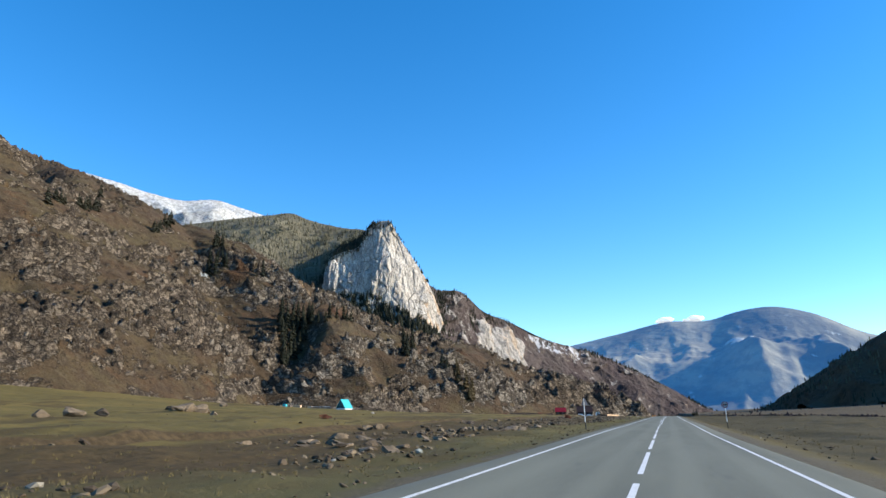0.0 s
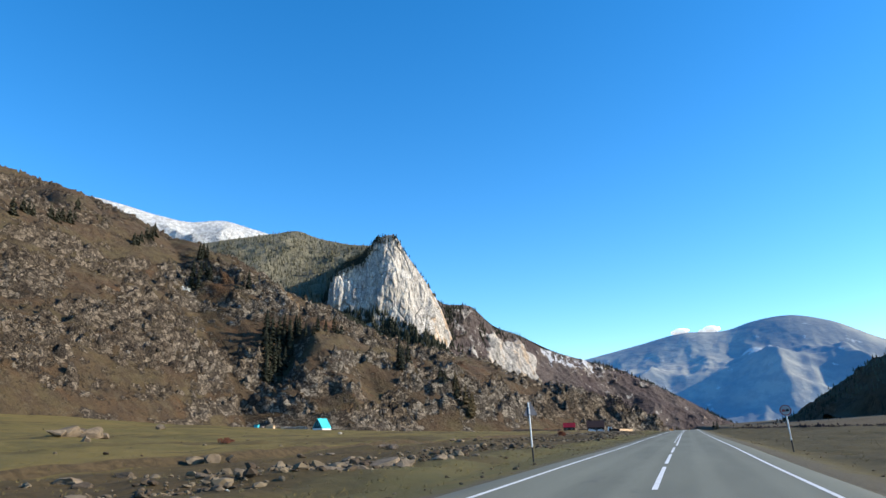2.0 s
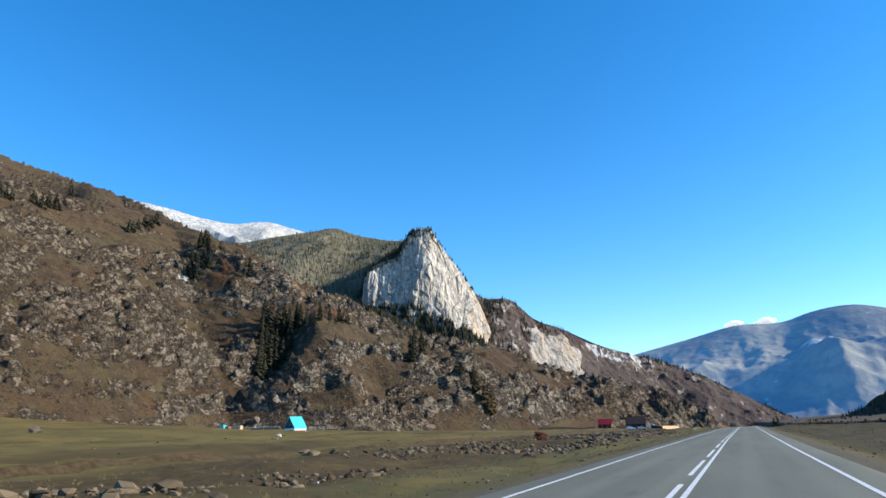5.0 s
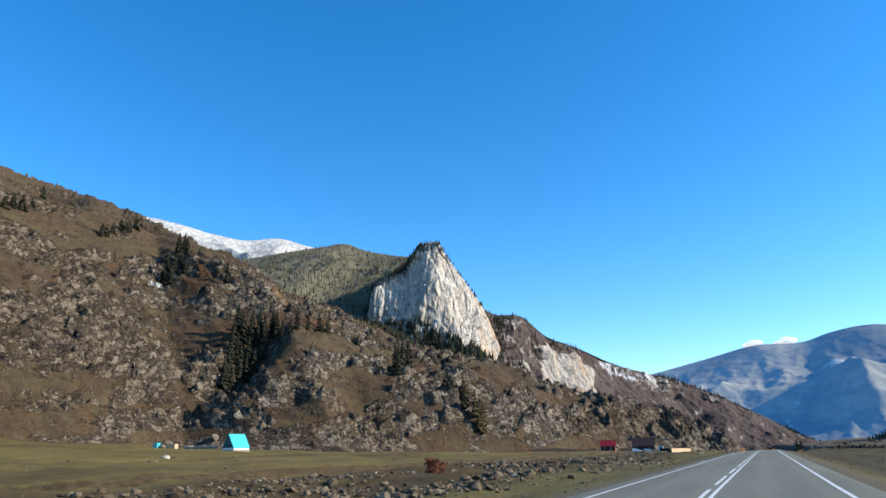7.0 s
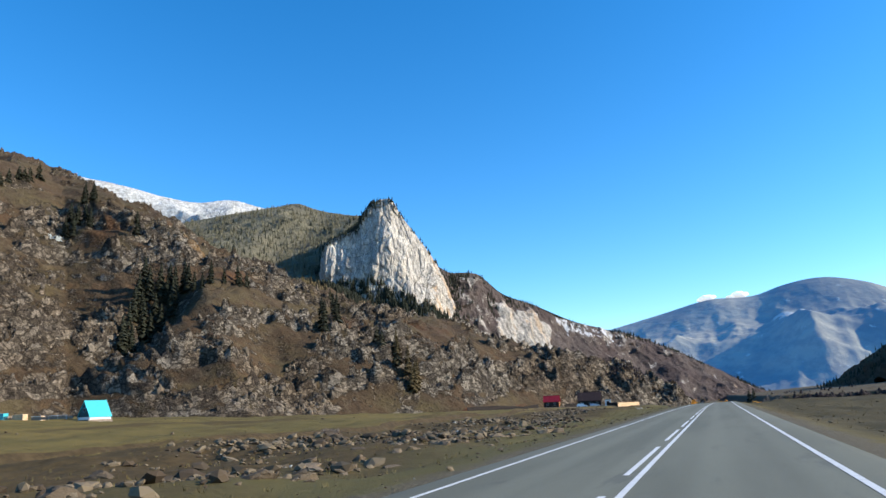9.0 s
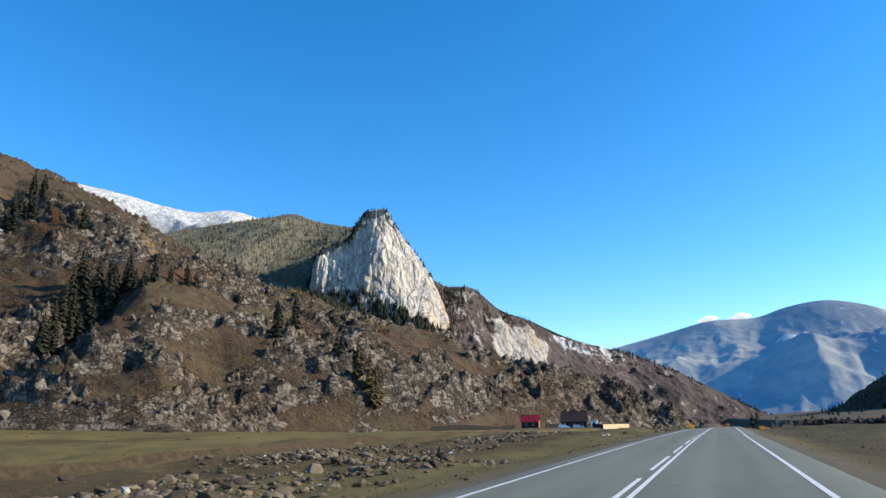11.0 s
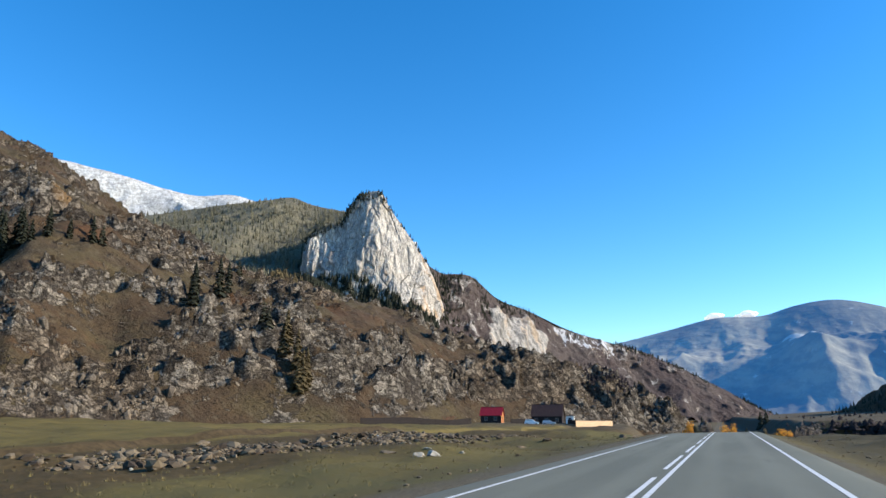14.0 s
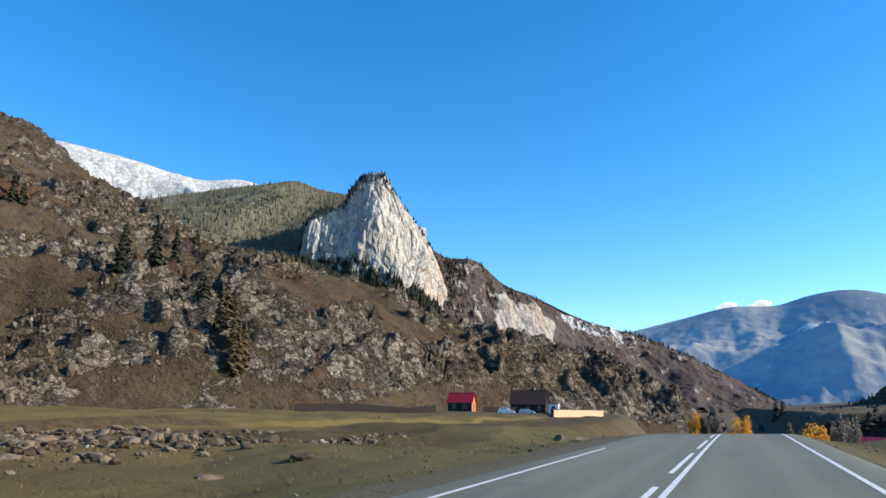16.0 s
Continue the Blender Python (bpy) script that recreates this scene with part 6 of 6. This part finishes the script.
# ---- cars by the houses ----
def car(name, place, turn, paint, label, tall=1.5, length=4.3):
    ob = new(name)
    half = length / 2
    side = [(-half, 0.35), (-half, 0.85), (-half + 0.15, 0.98), (-half + 0.35, tall - 0.08), (-half + 0.6, tall), (half - 1.9, tall), (half - 1.15, 1.0), (half - 0.2, 0.88), (half, 0.7), (half, 0.35)]
    bm = bmesh.new()
    rows = []
    for y, inset in ((-0.84, 0.0), (-0.78, 0.04), (0.78, 0.04), (0.84, 0.0)):
        rows.append([bm.verts.new((x, y * (0.84 if z > 1.0 else 1.0), z)) for x, z in side])
    for a, b in zip(rows, rows[1:]):
        for i in range(len(side)):
            bm.faces.new((a[i], a[(i + 1) % len(side)], b[(i + 1) % len(side)], b[i]))
    bm.faces.new(rows[0][::-1])
    bm.faces.new(rows[-1])
    bmesh.ops.recalc_face_normals(bm, faces=bm.faces)
    bmesh.ops.bevel(bm, geom=[e for e in bm.edges if e.calc_face_angle(0) > 0.5], offset=0.04, segments=2, affect="EDGES")
    body = part("body", bm, paint, ob)
    for y in (-1, 1):
        w = bmesh.new()
        ngon(w, [(-half + 0.55, 1.03), (half - 1.35, 1.03), (half - 1.95, tall - 0.1), (-half + 0.72, tall - 0.1)], y * 0.735 - 0.02, 0.04)
        part("side_window", w, CAR_GLASS, body)
    part("windscreen", tube(bmesh.new(), (half - 1.22, -0.6, 1.05), (half - 1.22, 0.6, 1.05), 0.06), CAR_GLASS, body)
    for x in (-half + 0.8, half - 0.85):
        for y in (-0.76, 0.76):
            wheel = part("wheel", tube(bmesh.new(), (x, y - 0.1, 0.31), (x, y + 0.1, 0.31), 0.31, None, 18), RUBBER, ob)
            part("rim", tube(bmesh.new(), (x, y - 0.11, 0.31), (x, y + 0.11, 0.31), 0.19, None, 14), STEEL, wheel)
    for y in (-0.6, 0.6):
        part("headlight", box(bmesh.new(), half - 0.06, half + 0.015, y - 0.15, y + 0.15, 0.66, 0.8, 0.02), PANE, body, "glass headlight")
    ob.location = (*place, on_land(*place))
    ob.rotation_euler = (0, 0, radians(turn))
    return tagged(ob, label, "car", "cars by the houses")


car("car", (-53.5, 470), 12, CAR_WHITE, "white parked estate car beside the timber houses", 1.75, 4.5)
car("car", (-48.5, 472), 10, CAR_GREY, "silver parked car beside the timber houses", 1.45, 4.2)

# red-roofed shed down on the river bank
shed = new("shed")
part("wall", box(bmesh.new(), -3, 3, -1.5, 1.5, -3.5, 1.6, 0.03), GREY_WOOD, shed, "grey plank wall")
for side in (-1, 1):
    r = part("roof", roof_half(6.6, 1.7, 0.8, 0.2, side), RED_SHEET, shed, "faded red sheet roof")
    r.location = (0, 0, 2.35)
shed.location = (20.3, 400, -4.9)
shed.rotation_euler = (0, 0, radians(-10))
tagged(shed, "low plank shed with a faded red roof on the river bank", "shed")

# small clouds behind the far summit
def cloud_material():
    n = Nodes("glowing_cloud")
    # a faint glow stands in for sunlight scattered through the cloud
    n.out.inputs["Emission Color"].default_value = (0.92, 0.95, 1.0, 1)
    n.out.inputs["Emission Strength"].default_value = 0.4
    return n.done(n.mix(n.ramp(n.noise(0.02, 4), 0.4, 0.6), (0.8, 0.8, 0.82), (0.9, 0.9, 0.9)), 1.0)


CLOUD = cloud_material()
rng = random.Random(9)
for cx, wide in ((18, 52), (192, 60)):
    bm = bmesh.new()
    for k in range(22):
        f = rng.uniform(-1, 1)
        r = 25 * (1 - 0.72 * abs(f)) * rng.uniform(0.75, 1.0)
        bmesh.ops.create_icosphere(bm, subdivisions=3, radius=r, matrix=Matrix.LocRotScale((f * wide, rng.uniform(-14, 14), rng.uniform(-5, 5) + 6 * f), None, (1.7, 1.3, 0.8)))
    for v in bm.verts:
        v.co += v.normal * 2.2 * noise.fractal(v.co / 20, 1.0, 2.0, 3)
    for f in bm.faces:
        f.smooth = True
    c = new("cloud")
    part("puff", bm, CLOUD, c)
    c.location = (cx, 4690, 576)
    tagged(c, "small bright white cloud over the far summit", "cloud", "clouds over the summit", "structure")
